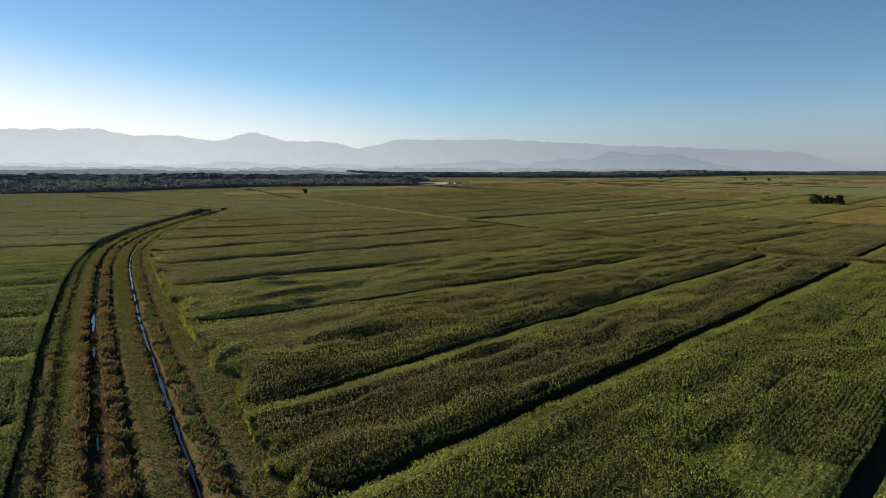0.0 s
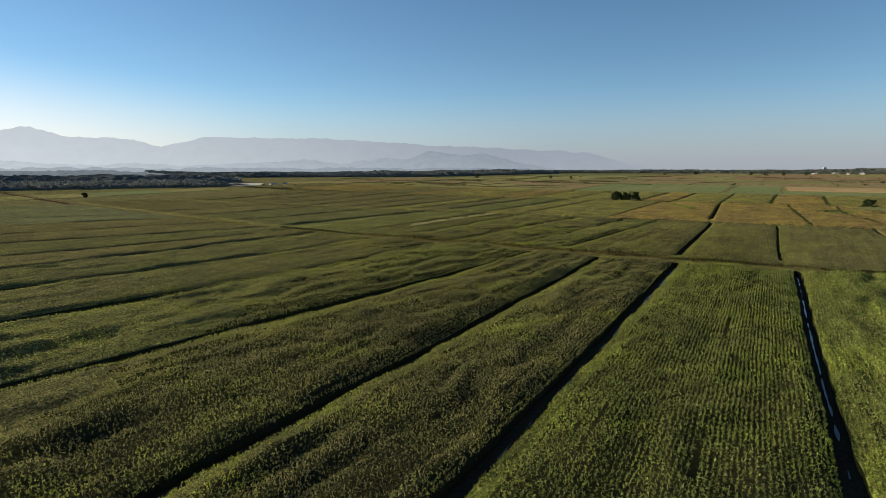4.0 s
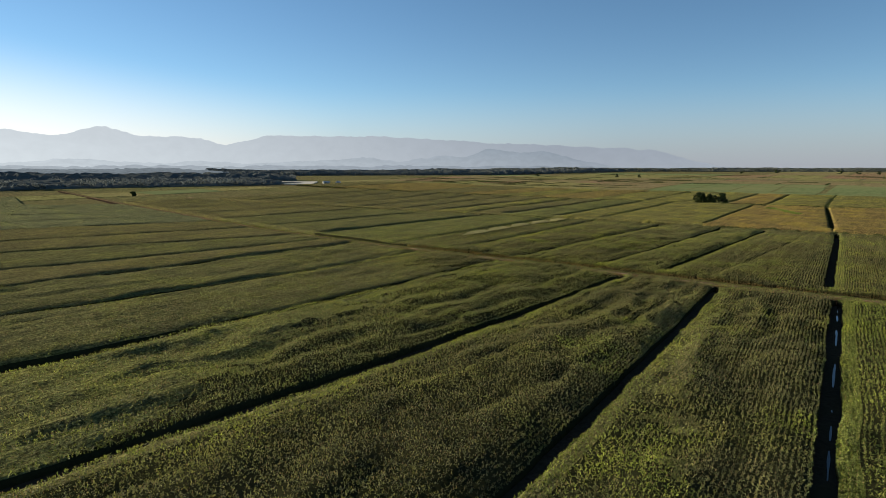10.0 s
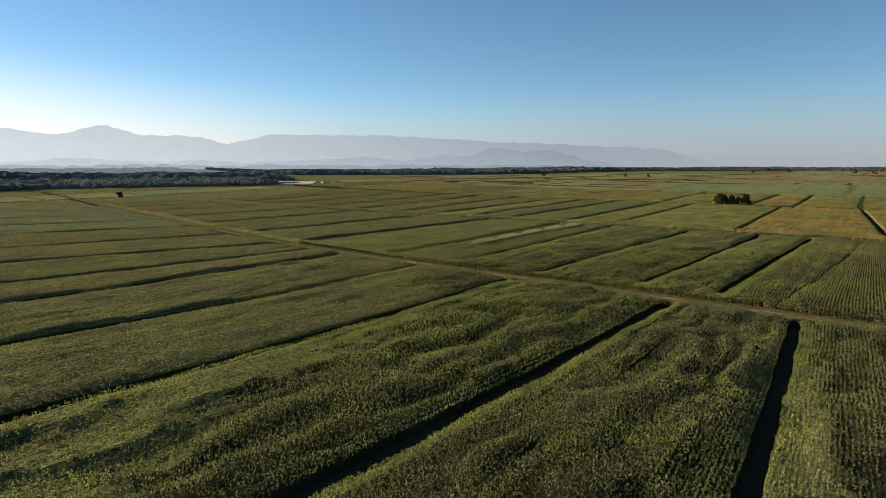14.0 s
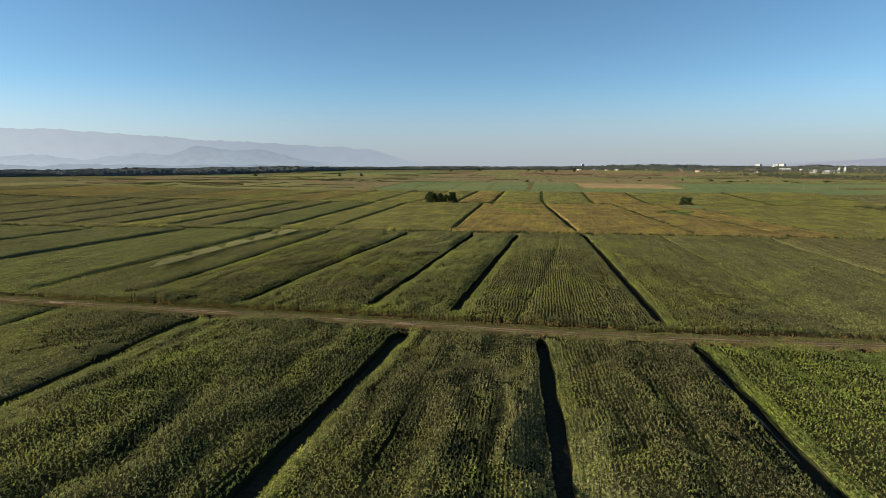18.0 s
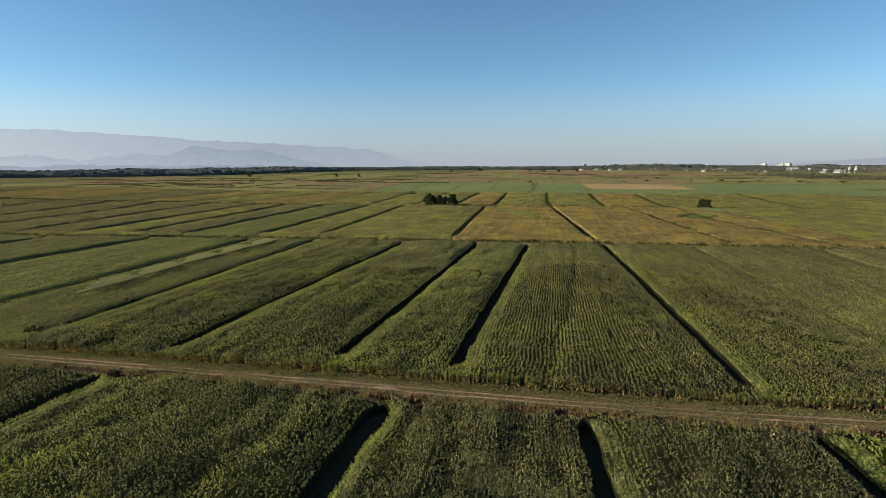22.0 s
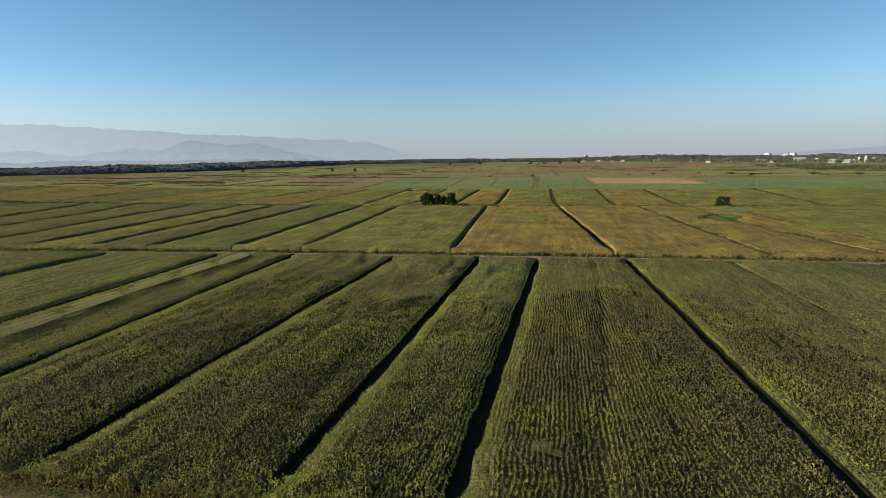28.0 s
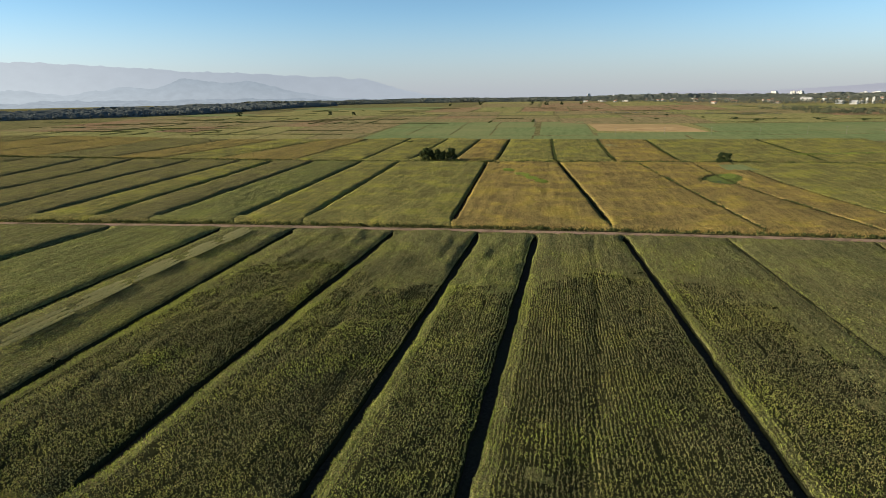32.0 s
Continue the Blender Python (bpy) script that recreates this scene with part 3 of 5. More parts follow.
    for lo, hi in ((0.1, 0.45), (0.3, 0.7), (0.45, 0.9)):
        leaves(rim, lo, hi, 0.75, mat, 0.7 * over, 1.05)
    foot = (v * length < 1.3) & (far < 75)
    for lo, hi in ((0.0, 0.2), (0.1, 0.4), (0.25, 0.55)):
        # where not dry, the brighter rim tint stands for lit front leaves
        leaves(foot, lo, hi, 0.7, 3 if dry else 2, None, 1.3)
    for lo, hi in ((0.2, 0.5), (0.35, 0.65), (0.5, 0.8)):
        leaves(foot, lo, hi, 0.8, 0 if dry else 2, None, 1.3)
    some = RNG.random(len(u)) < 0.55
    q, hh = p[some], h[some]
    n = len(q)
    a = RNG.uniform(0, 2 * np.pi, n)
    side = np.stack([np.cos(a), np.sin(a), 0 * a], 1) * 0.05
    b0 = np.stack([q[:, 0], q[:, 1], hh * 0.88], 1)
    b1 = b0 + np.stack([RNG.normal(0, 0.05, n), RNG.normal(0, 0.05, n), 0.30 + 0 * hh], 1)
    quads.append(np.stack([b0 - side, b0 + side, b1], 1))
    slot.append(np.ones(n, int))
    v4 = np.concatenate(quads).reshape(-1, 3)
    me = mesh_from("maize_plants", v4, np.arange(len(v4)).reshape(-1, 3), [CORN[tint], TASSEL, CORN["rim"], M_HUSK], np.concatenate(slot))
    child("maize_plants", me, ob, "leafy maize plants in close rows", "stuff")
    return ob


# ditches from the corridor (near) to the first dirt road (far)
A = [
    [(-335, 765), (-170, 752)], [(-292, 690), (-138, 697)], [(-264, 612), (-106, 641)], [(-238, 540), (-74, 587)],
    [(-215, 470), (-160, 500), (-82, 524), (-42, 540)],
    [(-190, 408), (-120, 440), (-60, 468), (-16, 488)],
    [(-178, 352), (-100, 396), (-42, 418), (4, 437)],
    [(-160, 302), (-78, 346), (-49, 364), (8, 402), (20, 411)],
    [(-128, 262), (-62, 315), (-38, 333), (26, 387), (36, 396)],
    [(-108, 226), (-38, 277), (-12, 293), (16, 316), (57, 354), (62, 360)],
    [(-88, 184), (-20, 232), (19, 263), (84.5, 322.5), (90, 328)],
    [(-66, 137), (-53, 145), (3, 187), (40, 215), (119.5, 281), (124, 285)],
    [(-34, 83), (2, 120.5), (47, 163), (138.5, 255.5), (143, 260)],
    [(-20, 57), (20, 94.5), (40, 114.5), (100, 173), (157, 229), (162, 234)],
    [(12, 28), (45, 61), (114, 130), (182, 195), (189, 202)],
    [(40, -15), (92, 40), (215, 164), (222, 171)],
    [(70, -60), (125, -5), (255, 125), (262, 132)],
]
A = [trimmed(p[::-1], None, (CHANNEL, (4.0, 4.0, 4.0, 4.0, 4.0, 4.0, 5.0, 6.0, 7.0, 7.5, 7.5, 8.0, 8.5, 6.5)[i]))[::-1] if i < 14 else p for i, p in enumerate(A)]
A = [trimmed(p, None, (R1, 5.4)) for p in A]
A_TINT = ["hazed_green", "hazed_green", "hazed_green", "hazed_green", "olive", "olive", "dark", "olive", "dark", "dark", "green", "dark", "dark", "yellow", "yellow", "yellow"]
A_HALF = [0.8] * 6 + [0.9, 0.9, 1.1, 1.05, 1.65, 1.85, 1.35, 1.4, 1.3, 1.2, 1.2]
A_LABEL = {"green": "tall green maize field between narrow drainage ditches", "olive": "tall olive maize field with drying tassels beside ditches",
           "dark": "dense dark green maize field beside drainage ditches", "yellow": "bright yellow-green maize field beside a wet ditch",
           "tan": "ripening tan and olive maize field between ditches", "ripe": "ripe tan maize field with drying leaves",
           "pale_olive": "pale olive ripening maize field between ditches", "lush": "low lush green crop beside the wet corridor", "hazed_green": "far maize field with haze painted into its colour"}
for i in range(len(A) - 1):
    fine = i >= 8
    corn_field(A[i], A[i + 1], A_TINT[i], (A_HALF[i], A_HALF[i + 1]), (3.0 if i < 12 else 6.0, 0.6), 1.4 if fine else 1.6, 2.0 if fine else 2.4, label=A_LABEL[A_TINT[i]], dry=False, fray=4.0, relief=0.5 if i < 8 else 0.8 if i < 10 else 1.5 if i == 13 else 1.85)

# ditches from the first dirt road to the second one
B = [
    [(-185, 800), (-63.4, 902.1)],
    [(-150, 735), (-18.4, 847.1)],
    [(-115, 675), (16.6, 787.1)],
    [(-80, 615), (46.5, 717.2)],
    [(-45, 555), (63, 655), (76.4, 665.3)],
    [(-12, 492), (63, 556), (118, 604), (126.3, 609.5)],
    [(18, 442), (61, 479), (146, 550), (168.5, 568.2)],
    [(52, 388), (59, 394), (180, 507), (196.7, 522.9)],
    [(78, 362), (85, 370), (211, 489), (224.2, 497.6)],
    [(96, 331), (102, 336), (238, 450), (244.7, 456.0)],
    [(120, 303), (126, 308), (262, 421), (268.7, 427.0)],
    [(138, 287), (143.5, 292), (281, 405), (287.5, 410.2)],
    [(170, 245), (176, 251.3), (303, 375), (309.0, 381.7)],
    [(197, 215), (204, 222), (223.5, 243.5), (330, 345), (337.0, 352.7)],
    [(232, 180), (365, 305), (372.8, 312.8)],
    [(270, 142), (402, 268), (408.8, 274.8)],
]
B = [trimmed(p, (R1, 5.4), (R2, 7.6)) for p in B]
B_TINT = ["olive"] * 4 + ["dark", "dark", "green", "dark", "dark", "dark", "green", "dark", "dark", "dark", "olive"]
B_HALF = [0.8] * 5 + [1.0, 1.05, 1.15, 1.2, 1.25, 1.25, 1.25, 1.35, 0.65, 0.55, 0.55]
for i in range(len(B) - 1):
    fine = i >= 7
    corn_field(B[i], B[i + 1], B_TINT[i], (B_HALF[i], B_HALF[i + 1]), (5.2, 4.0), 1.4 if fine else 1.7, 2.0 if fine else 2.6, label=A_LABEL[B_TINT[i]], plants=i >= 6, relief=0.4 if i < 7 else 0.7 if i == 11 else 0.45 if i > 11 or i == 7 else 1.1, furrow=(0.33, 0.66) if i == 11 else None)

# ditches from the second road to the hedge ditch
C = [
    [(-97.5, 846.9), (25, 1000)],
    [(-62.5, 801.9), (62, 958)],
    [(-22.6, 761.9), (105, 915)],
    [(27.5, 718.9), (148, 868)],
    [(69.5, 686.9), (185, 830), (196, 845)],
    [(105.6, 651.8), (183, 752), (240, 812)],
    [(119.3, 611.1), (242, 742), (285, 786)],
    [(146.3, 587.1), (325, 780)],
    [(169.2, 563.1), (352, 750)],
    [(200.2, 531.2), (379, 712)],
    [(224.2, 505.2), (398, 680)],
    [(270.1, 448.2), (457, 628)],
    [(319.2, 394.1), (489, 573)],
    [(363.2, 349.1), (520, 513), (548, 540)],
    [(398, 316), (482, 425), (573, 503)],
    [(412, 296), (439, 327), (493, 391), (580, 470)],
    [(471.7, 222.8), (690, 370)],
]
C = [trimmed(p, (R2, 8.5), (R3, 7.0)) for p in C]
C_TINT = ["olive"] * 5 + ["olive", "pale_olive", "olive", "green", "pale_olive", "pale_olive", "ripe", "ripe", "ripe", "ripe", "pale_olive"]
for i in range(len(C) - 1):
    w = 1.5 if i + 1 <= 12 else 1.0
    corn_field(C[i], C[i + 1], C_TINT[i], (1.5 if i <= 12 else 0.4, w if i + 1 < 13 else 0.4), (7.0, 2.0), 1.5, 2.2, label=A_LABEL[C_TINT[i]], plants=False, relief=0.5, bank=1.0 if i > 9 else 0.7, hole=(497, 436, 31, 13, 20) if i in (13, 14) else None)

# ditches beyond the hedge ditch
D = [
    [(-20, 1160), (140, 1290)], [(40, 1095), (200, 1215)], [(95, 1035), (255, 1150)], [(150, 975), (310, 1085)], [(205, 918), (365, 1020)], [(245, 875), (410, 975)],
    [(285, 832), (455, 935)],
    [(340, 772), (500, 900)],
    [(384, 722), (545, 868)],
    [(415, 690), (575, 830)],
    [(445, 662), (598, 795)],
    [(467, 628), (622, 768)],
    [(503, 589), (655, 730)],
    [(538, 552), (690, 690)],
    [(574, 512), (722, 645)],
    [(650, 425), (800, 555)],
    [(720, 345), (870, 470)],
]
D = [trimmed(p, (R3, 7.5)) for p in D]
D_TINT = ["olive", "tan", "tan", "olive", "tan", "pale_olive", "tan", "pale_olive", "pale_olive", "pale_olive", "ripe", "pale_olive", "pale_olive", "ripe", "pale_olive", "pale_olive"]
for i in range(len(D) - 1):
    corn_field(D[i], D[i + 1], D_TINT[i], (1.4 if i in (10, 11) else 0.8 if i < 10 else 0.35, 1.4 if i + 1 in (10, 11) else 0.8 if i < 9 else 0.35), (4.0, 4.0), 2.2, 3.2, 1.8, label=A_LABEL[D_TINT[i]], plants=False, relief=0.5, bank=0.8)


# ---------------------------------------------------------------- dirt roads
def road_things():
    me = ribbon("road", R1, [(-7.4, -0.9), (-6.2, -0.2), (-4.8, 0.05), (-2.75, 0.12), (-2.45, 0.05), (-1.85, 0.04), (-1.5, 0.14), (-0.95, 0.16), (-0.65, 0.05), (-0.1, 0.05),
                             (0.2, 0.12), (1.6, 0.08), (3.0, -0.75), (5.8, -0.95)],
                [M_TURF, M_DIRT, M_MUD], [0, 0, 0, 0, 1, 0, 0, 0, 1, 0, 0, 2, 2], 1.2, 0.3, 11)
    tagged(new("road", me), "dirt farm road with two worn ruts and grassy verges", "dirt road", kind="structure")
    me = ribbon("farm_track", R2, [(-7.5, -0.9), (-4, -0.7), (-2.9, 0.1), (-2.5, 0.04), (2.5, 0.04), (2.9, 0.1), (3.9, 0.0), (5.8, -0.9)],
                [M_TURF, M_DIRT, M_MUD], [2, 0, 0, 1, 0, 0, 0], 2.5, 0.2, 12)
    tagged(new("road", me), "narrow dirt farm track between maize fields", "dirt road", kind="structure")
    me = ribbon("bank", R3, [(-7, -0.9), (-5, 0.1), (-2.5, 0.3), (-1.2, -0.4), (0.2, -0.8), (1.6, -0.4), (3, 0.1), (6, -0.9)], [M_TURF, M_MUD], [0, 0, 0, 1, 1, 0, 0], 4.0, 0.4, 13)
    tagged(new("ditch_bank", me), "grassy banks of a long straight drainage ditch", "bank", kind="structure")


road_things()


def along_line(points, lo, hi, density, seed, step=1.0, ends=(0.0, 1.0)):
    """Random places beside a line, at offsets lo to hi to the right of its run."""
    r = np.random.default_rng(seed)
    c = resample(points, step)
    c = c[int(ends[0] * len(c)): int(ends[1] * len(c))]
    nr = -normals_of(c)
    n = int(len(c) * step * (hi - lo) * density)
    i = r.integers(0, len(c), n)
    o = r.uniform(lo, hi, n)
    xy = c[i] + nr[i] * o[:, None] + r.uniform(-step, step, (n, 2)) / 2
    return xy


def grass(points, lo, hi, density, height, material, z, label, seed, width=0.2, ends=(0.0, 1.0), name="grass", clumpy=0.35):
    xy = along_line(points, lo, hi, 0.8 * density, seed, 1.0, ends)
    k = vnoise(xy[:, 0] / 2.2, xy[:, 1] / 2.2, seed)
    xy = xy[k > -clumpy]
    k = k[k > -clumpy]
    xyz = np.c_[xy, np.full(len(xy), z) + land(xy[:, 0], xy[:, 1])]
    me = blades(name, xyz, height * (0.8 + 0.5 * k), material, 1.12 * width, 3, 0.6, seed)
    return tagged(new(name, me), label, "grass", kind="stuff")


R1_NEAR = (0.45, 0.84)
grass(R1, 1.3, 3.3, 13.0, 0.8, M_RUST, -0.15, "rust-brown dry grass on the roadside ditch bank", 21, 0.16, R1_NEAR)
grass(R1, 0.1, 1.6, 9.0, 0.24, M_GRASS, 0.05, "short dry grass along the dirt road", 22, 0.16, R1_NEAR, clumpy=0.6)
grass(R1, -6.5, -2.7, 9.0, 0.3, M_GRASS, 0.0, "short grass between dirt road and maize", 23, 0.16, R1_NEAR, clumpy=0.6)
grass(R1, -6.5, -2.8, 6.0, 0.26, M_GREEN_GRASS, 0.0, "short green grass between dirt road and maize", 33, 0.15, R1_NEAR, clumpy=0.2)
grass(R1, -7.4, -6.0, 7.0, 0.7, M_GRASS, -0.5, "weeds along the foot of the maize", 24, 0.2, R1_NEAR)
grass(R1, -1.5, -0.9, 8.0, 0.16, M_GRASS, 0.12, "grass crown between the ruts", 25, 0.13, R1_NEAR, clumpy=0.6)
grass(R1, -2.7, 0.2, 9.0, 0.13, M_GRASS, 0.04, "thin grass creeping over the ruts", 34, 0.12, R1_NEAR, clumpy=-0.15)
grass(R1, -7.2, -5.6, 10.0, 0.65, M_RUST, -0.3, "dry brown grass at the maize field's foot", 31, 0.16, R1_NEAR, clumpy=0.15)
grass(R2, -6.0, -2.4, 1.0, 0.6, M_GRASS, 0.0, "rough grass beside the farm track", 26, 0.4, (0.2, 0.95))
grass(R2, 2.4, 5.0, 0.8, 0.5, M_GRASS, 0.0, "rough grass beside the farm track", 27, 0.4, (0.2, 0.95))
grass(R2, -7.6, -5.2, 2.4, 2.1, M_WEED, -0.8, "tall dark weeds along the farm track's ditch", 29, 0.5, (0.2, 0.95), clumpy=0.8)
grass(R3, -6.0, 6.0, 0.35, 1.3, M_GRASS, 0.0, "tall weeds along the long ditch", 28, 0.9, (0.1, 1.0))
grass(R3, -2.6, 2.6, 2.4, 2.7, M_WEED, -0.7, "tall dark weeds in the long ditch", 30, 0.8, (0.05, 1.0), clumpy=0.8)

# ---------------------------------------------------------------- wet corridor with tracks and channels
CORRIDOR = CHANNEL[:8] + [(-197, 548)]
me = ribbon("ground", CORRIDOR, [(-19.5, -0.9), (-18.2, -0.2), (-17.0, -0.1), (-16.2, -0.85), (-15.2, -0.85), (-14.4, 0.0), (-12.9, 0.05), (-12.1, 0.2), (-11.3, -0.8), (-9.4, -0.85), (-8.6, 0.35), (-7.4, 0.4), (-6.7, -0.45), (-5.7, -0.45),
                                (-5.2, 0.1), (-4.3, 0.0), (-3.9, 0.08), (-2.6, 0.08), (-2.2, 0.0), (-1.3, 0.15), (-0.7, -0.7), (0.6, -0.75), (1.3, 0.35), (3.4, 0.2), (4.2, -0.15), (5.0, -0.1), (12.0, -0.15), (16.0, -0.9)],
            [M_TURF, M_MUD, M_PATH], [0, 0, 1, 1, 0, 0, 0, 1, 1, 1, 0, 1, 1, 0, 0, 2, 0, 2, 0, 1, 1, 0, 0, 1, 0, 0, 0], 1.2, 0.3, 31)
tagged(new("corridor_banks", me), "grassy banks and muddy ruts between wet channels", "ground", kind="structure")


def water(points, offset, half, z, label, seed, gaps=0.0, ends=(0.0, 1.0), name="water"):
    c = resample(points, 1.2)
    c = c[int(ends[0] * len(c)): int(ends[1] * len(c))]
    nr = -normals_of(c)
    s = np.arange(len(c)) * 1.2
    w = half * (1 + 0.4 * vnoise(s / 3.5, s * 0, seed)) - gaps * (0.5 + 0.5 * vnoise(s / 5, s * 0 + 9, seed))
    mid = c + nr * (offset + 0.25 * half * vnoise(s / 6, s * 0 + 4, seed))[:, None]
    a, b = mid - nr * np.maximum(w, 0.01)[:, None], mid + nr * np.maximum(w, 0.01)[:, None]
    zz = np.full(len(c), z) + land(c[:, 0], c[:, 1])
    v = np.concatenate([np.c_[a, zz], np.c_[b, zz]])
    keep = (w[:-1] > 0.05) & (w[1:] > 0.05)
    q = grid_quads(2, len(c))[keep][:, ::-1]
    return tagged(new(name, mesh_from(name, v, q, [M_WATER])), label, "water", kind="structure")


water(CHANNEL, -0.05, 0.33, -0.6, "narrow water channel reflecting the sky", 41, 0.36, (0.0, 0.36))
water(CHANNEL, -10.3, 0.34, -0.74, "broken puddles in a muddy rut", 42, 0.58, (0.0, 0.36))
water(A[13], 0.35, 0.24, -0.7, "still water in a maize ditch", 43, 0.3)
water(A[14], 0.1, 0.26, -0.62, "still water in a maize ditch", 44, 0.3, (0.35, 1.0))
NEARK = (0.05, 0.36)
grass(CHANNEL, -15.0, -12.6, 7.0, 0.24, M_GRASS, 0.0, "short olive grass on the bank", 51, 0.16, NEARK, clumpy=0.7)
grass(CHANNEL, -15.2, -12.4, 7.0, 0.28, M_GREEN_GRASS, 0.02, "sparse green grass on the brown track", 63, 0.15, NEARK, clumpy=0.3)
grass(CHANNEL, -12.9, -11.6, 9.0, 0.95, M_RUST, -0.1, "rust-brown reeds beside the muddy rut", 52, 0.22, NEARK, clumpy=0.2)
grass(CHANNEL, -12.6, -11.4, 5.0, 0.6, M_GREEN_GRASS, -0.2, "green tufts among the reeds of the rut", 64, 0.2, NEARK, clumpy=0.1)
grass(CHANNEL, -8.9, -6.9, 12.0, 1.1, M_RUST, 0.15, "rust-brown dry grass ridge", 53, 0.24, NEARK, clumpy=0.25)
grass(CHANNEL, -8.7, -7.0, 4.0, 0.8, M_GRASS, 0.15, "yellowing tufts on the dry grass ridge", 65, 0.22, NEARK, clumpy=0.1)
grass(CHANNEL, -6.9, -5.3, 6.0, 0.65, M_GREEN_GRASS, -0.3, "dark grass tufts beside the dry ridge", 61, 0.22, NEARK, clumpy=0.0)
grass(CHANNEL, -5.6, -0.9, 5.0, 0.22, M_GRASS, 0.05, "short grass on the field track", 54, 0.16, NEARK, clumpy=0.5)
grass(CHANNEL, -5.0, -1.0, 11.0, 0.26, M_GREEN_GRASS, 0.04, "short green grass on the trodden track", 59, 0.14, NEARK, clumpy=0.8)
grass(CHANNEL, -16.0, -14.2, 5.0, 0.55, M_GREEN_GRASS, -0.4, "dark green grass beside the field's ditch", 60, 0.2, NEARK, clumpy=0.5)
grass(CHANNEL, 2.0, 13.5, 5.5, 0.3, M_GRASS, 0.0, "rough yellow-green grass beside the maize", 62, 0.18, NEARK, clumpy=0.5)
grass(CHANNEL, 5.6, 13.5, 5.5, 0.34, M_GREEN_GRASS, -0.05, "rough green grass beside the maize", 66, 0.18, NEARK, clumpy=0.5)
grass(CHANNEL, -2.0, -0.8, 6.0, 0.7, M_RUST, 0.0, "dry grass at the channel's edge", 55, 0.2, NEARK, clumpy=0.1)
grass(CHANNEL, 0.9, 3.6, 7.0, 0.75, M_GREEN_GRASS, 0.15, "tall green grass on the channel bank", 56, 0.24, NEARK, clumpy=0.2)
grass(CHANNEL, 1.0, 3.2, 4.0, 0.9, M_RUST, 0.15, "rust-coloured tufts on the channel bank", 67, 0.22, NEARK, clumpy=0.0)
grass(CHANNEL, 5.6, 13.0, 6.0, 0.34, M_GREY_GRASS, -0.15, "pale grey-green weeds beside the maize", 57, 0.15, NEARK, clumpy=0.3)
# Two strips of dark tufts added only to darken the rut and the ditch.
grass(CHANNEL, -11.6, -9.2, 4.0, 0.45, M_WEED, -0.8, "dark weeds added to darken the muddy rut", 68, 0.2, NEARK, clumpy=0.0)
grass(CHANNEL, -16.6, -14.6, 5.0, 0.55, M_WEED, -0.8, "dark weeds added to darken the ditch beside the field", 69, 0.22, NEARK, clumpy=0.2)
grass(CHANNEL, -18.8, -16.8, 5.0, 0.6, M_GREEN_GRASS, -0.2, "tall grass beside a dark ditch", 58, 0.22, NEARK)

FARK = (0.36, 0.56)
for _lo, _hi, _d, _h, _m, _say, _n in ((-12.9, -11.4, 2.2, 1.2, M_GRASS, "yellowing bushy grass along the far ruts", 501), (-8.9, -6.6, 3.0, 1.4, M_GRASS, "yellowing bushy grass ridge between the far ruts", 502), (-15.0, -13.0, 1.5, 0.7, M_RUST, "dry grass on the far bank", 503),
                                       (0.8, 4.2, 2.4, 1.3, M_GRASS, "tall pale grass on the far channel bank", 504), (-5.4, -1.0, 2.0, 0.5, M_GREEN_GRASS, "short green grass on the far track", 505), (4.0, 9.6, 1.6, 0.6, M_GREY_GRASS, "pale weeds beside the far maize", 506)):
    grass(CHANNEL, _lo, _hi, _d, _h, _m, 0.0, _say, _n, 0.4, FARK, clumpy=0.25)

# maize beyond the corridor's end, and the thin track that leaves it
corn_field([(-226.5, 555), (-280, 702), (-369, 885)], [(-192, 552), (-238, 698), (-330, 878)], "hazed_green", (0.05, 0.05), (2.0, 2.0), 1.8, 2.6, 1.35, label=A_LABEL["hazed_green"], plants=False, relief=0.3, bank=1.0)
TRACK = [(-201, 544), (-249, 590), (-289, 627), (-351, 690), (-400, 722), (-440, 735)]
# Height chosen so that the track shows over the crop from the camera.
me = ribbon("track", TRACK, [(-5.0, -0.9), (-2.4, 2.0), (-1.8, 2.4), (1.8, 2.4), (2.4, 2.0), (5.0, -0.9)], [M_TURF, M_DIRT], [0, 0, 1, 0, 0], 3.0, 0.3, 14)
tagged(new("road", me), "thin pale track raised to fit the camera's view, leaving the corridor", "dirt road", kind="structure")

grass(TRACK, 1.2, 3.2, 0.6, 0.9, M_GRASS, 1.7, "yellowing tufts along the thin track", 507, 0.6, clumpy=0.1)
grass(TRACK, -3.2, -1.6, 0.3, 0.8, M_WEED, 1.7, "dark weeds along the thin track", 508, 0.6, clumpy=-0.1)

# maize on the other side of the corridor
L = []
for x, y in [(-18, 25), (-40, 60), (-56, 86), (-80, 117), (-98, 150), (-124, 190), (-150, 236), (-178, 290), (-194, 340), (-206, 400), (-216, 470), (-232, 550), (-255, 640), (-292, 735), (-345, 850)]:
    L.append([(x - 2.2, y - 1), (x - 90, y - 36), (x - 230, y - 92)])
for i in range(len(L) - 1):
    tint = (["lush"] * 6 + ["green"] + ["hazed_green"] * 7)[i]
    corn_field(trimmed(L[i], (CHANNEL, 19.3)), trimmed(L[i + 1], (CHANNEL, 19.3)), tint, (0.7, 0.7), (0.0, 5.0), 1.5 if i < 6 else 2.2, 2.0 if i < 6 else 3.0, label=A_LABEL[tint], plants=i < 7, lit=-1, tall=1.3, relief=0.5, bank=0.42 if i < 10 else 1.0)


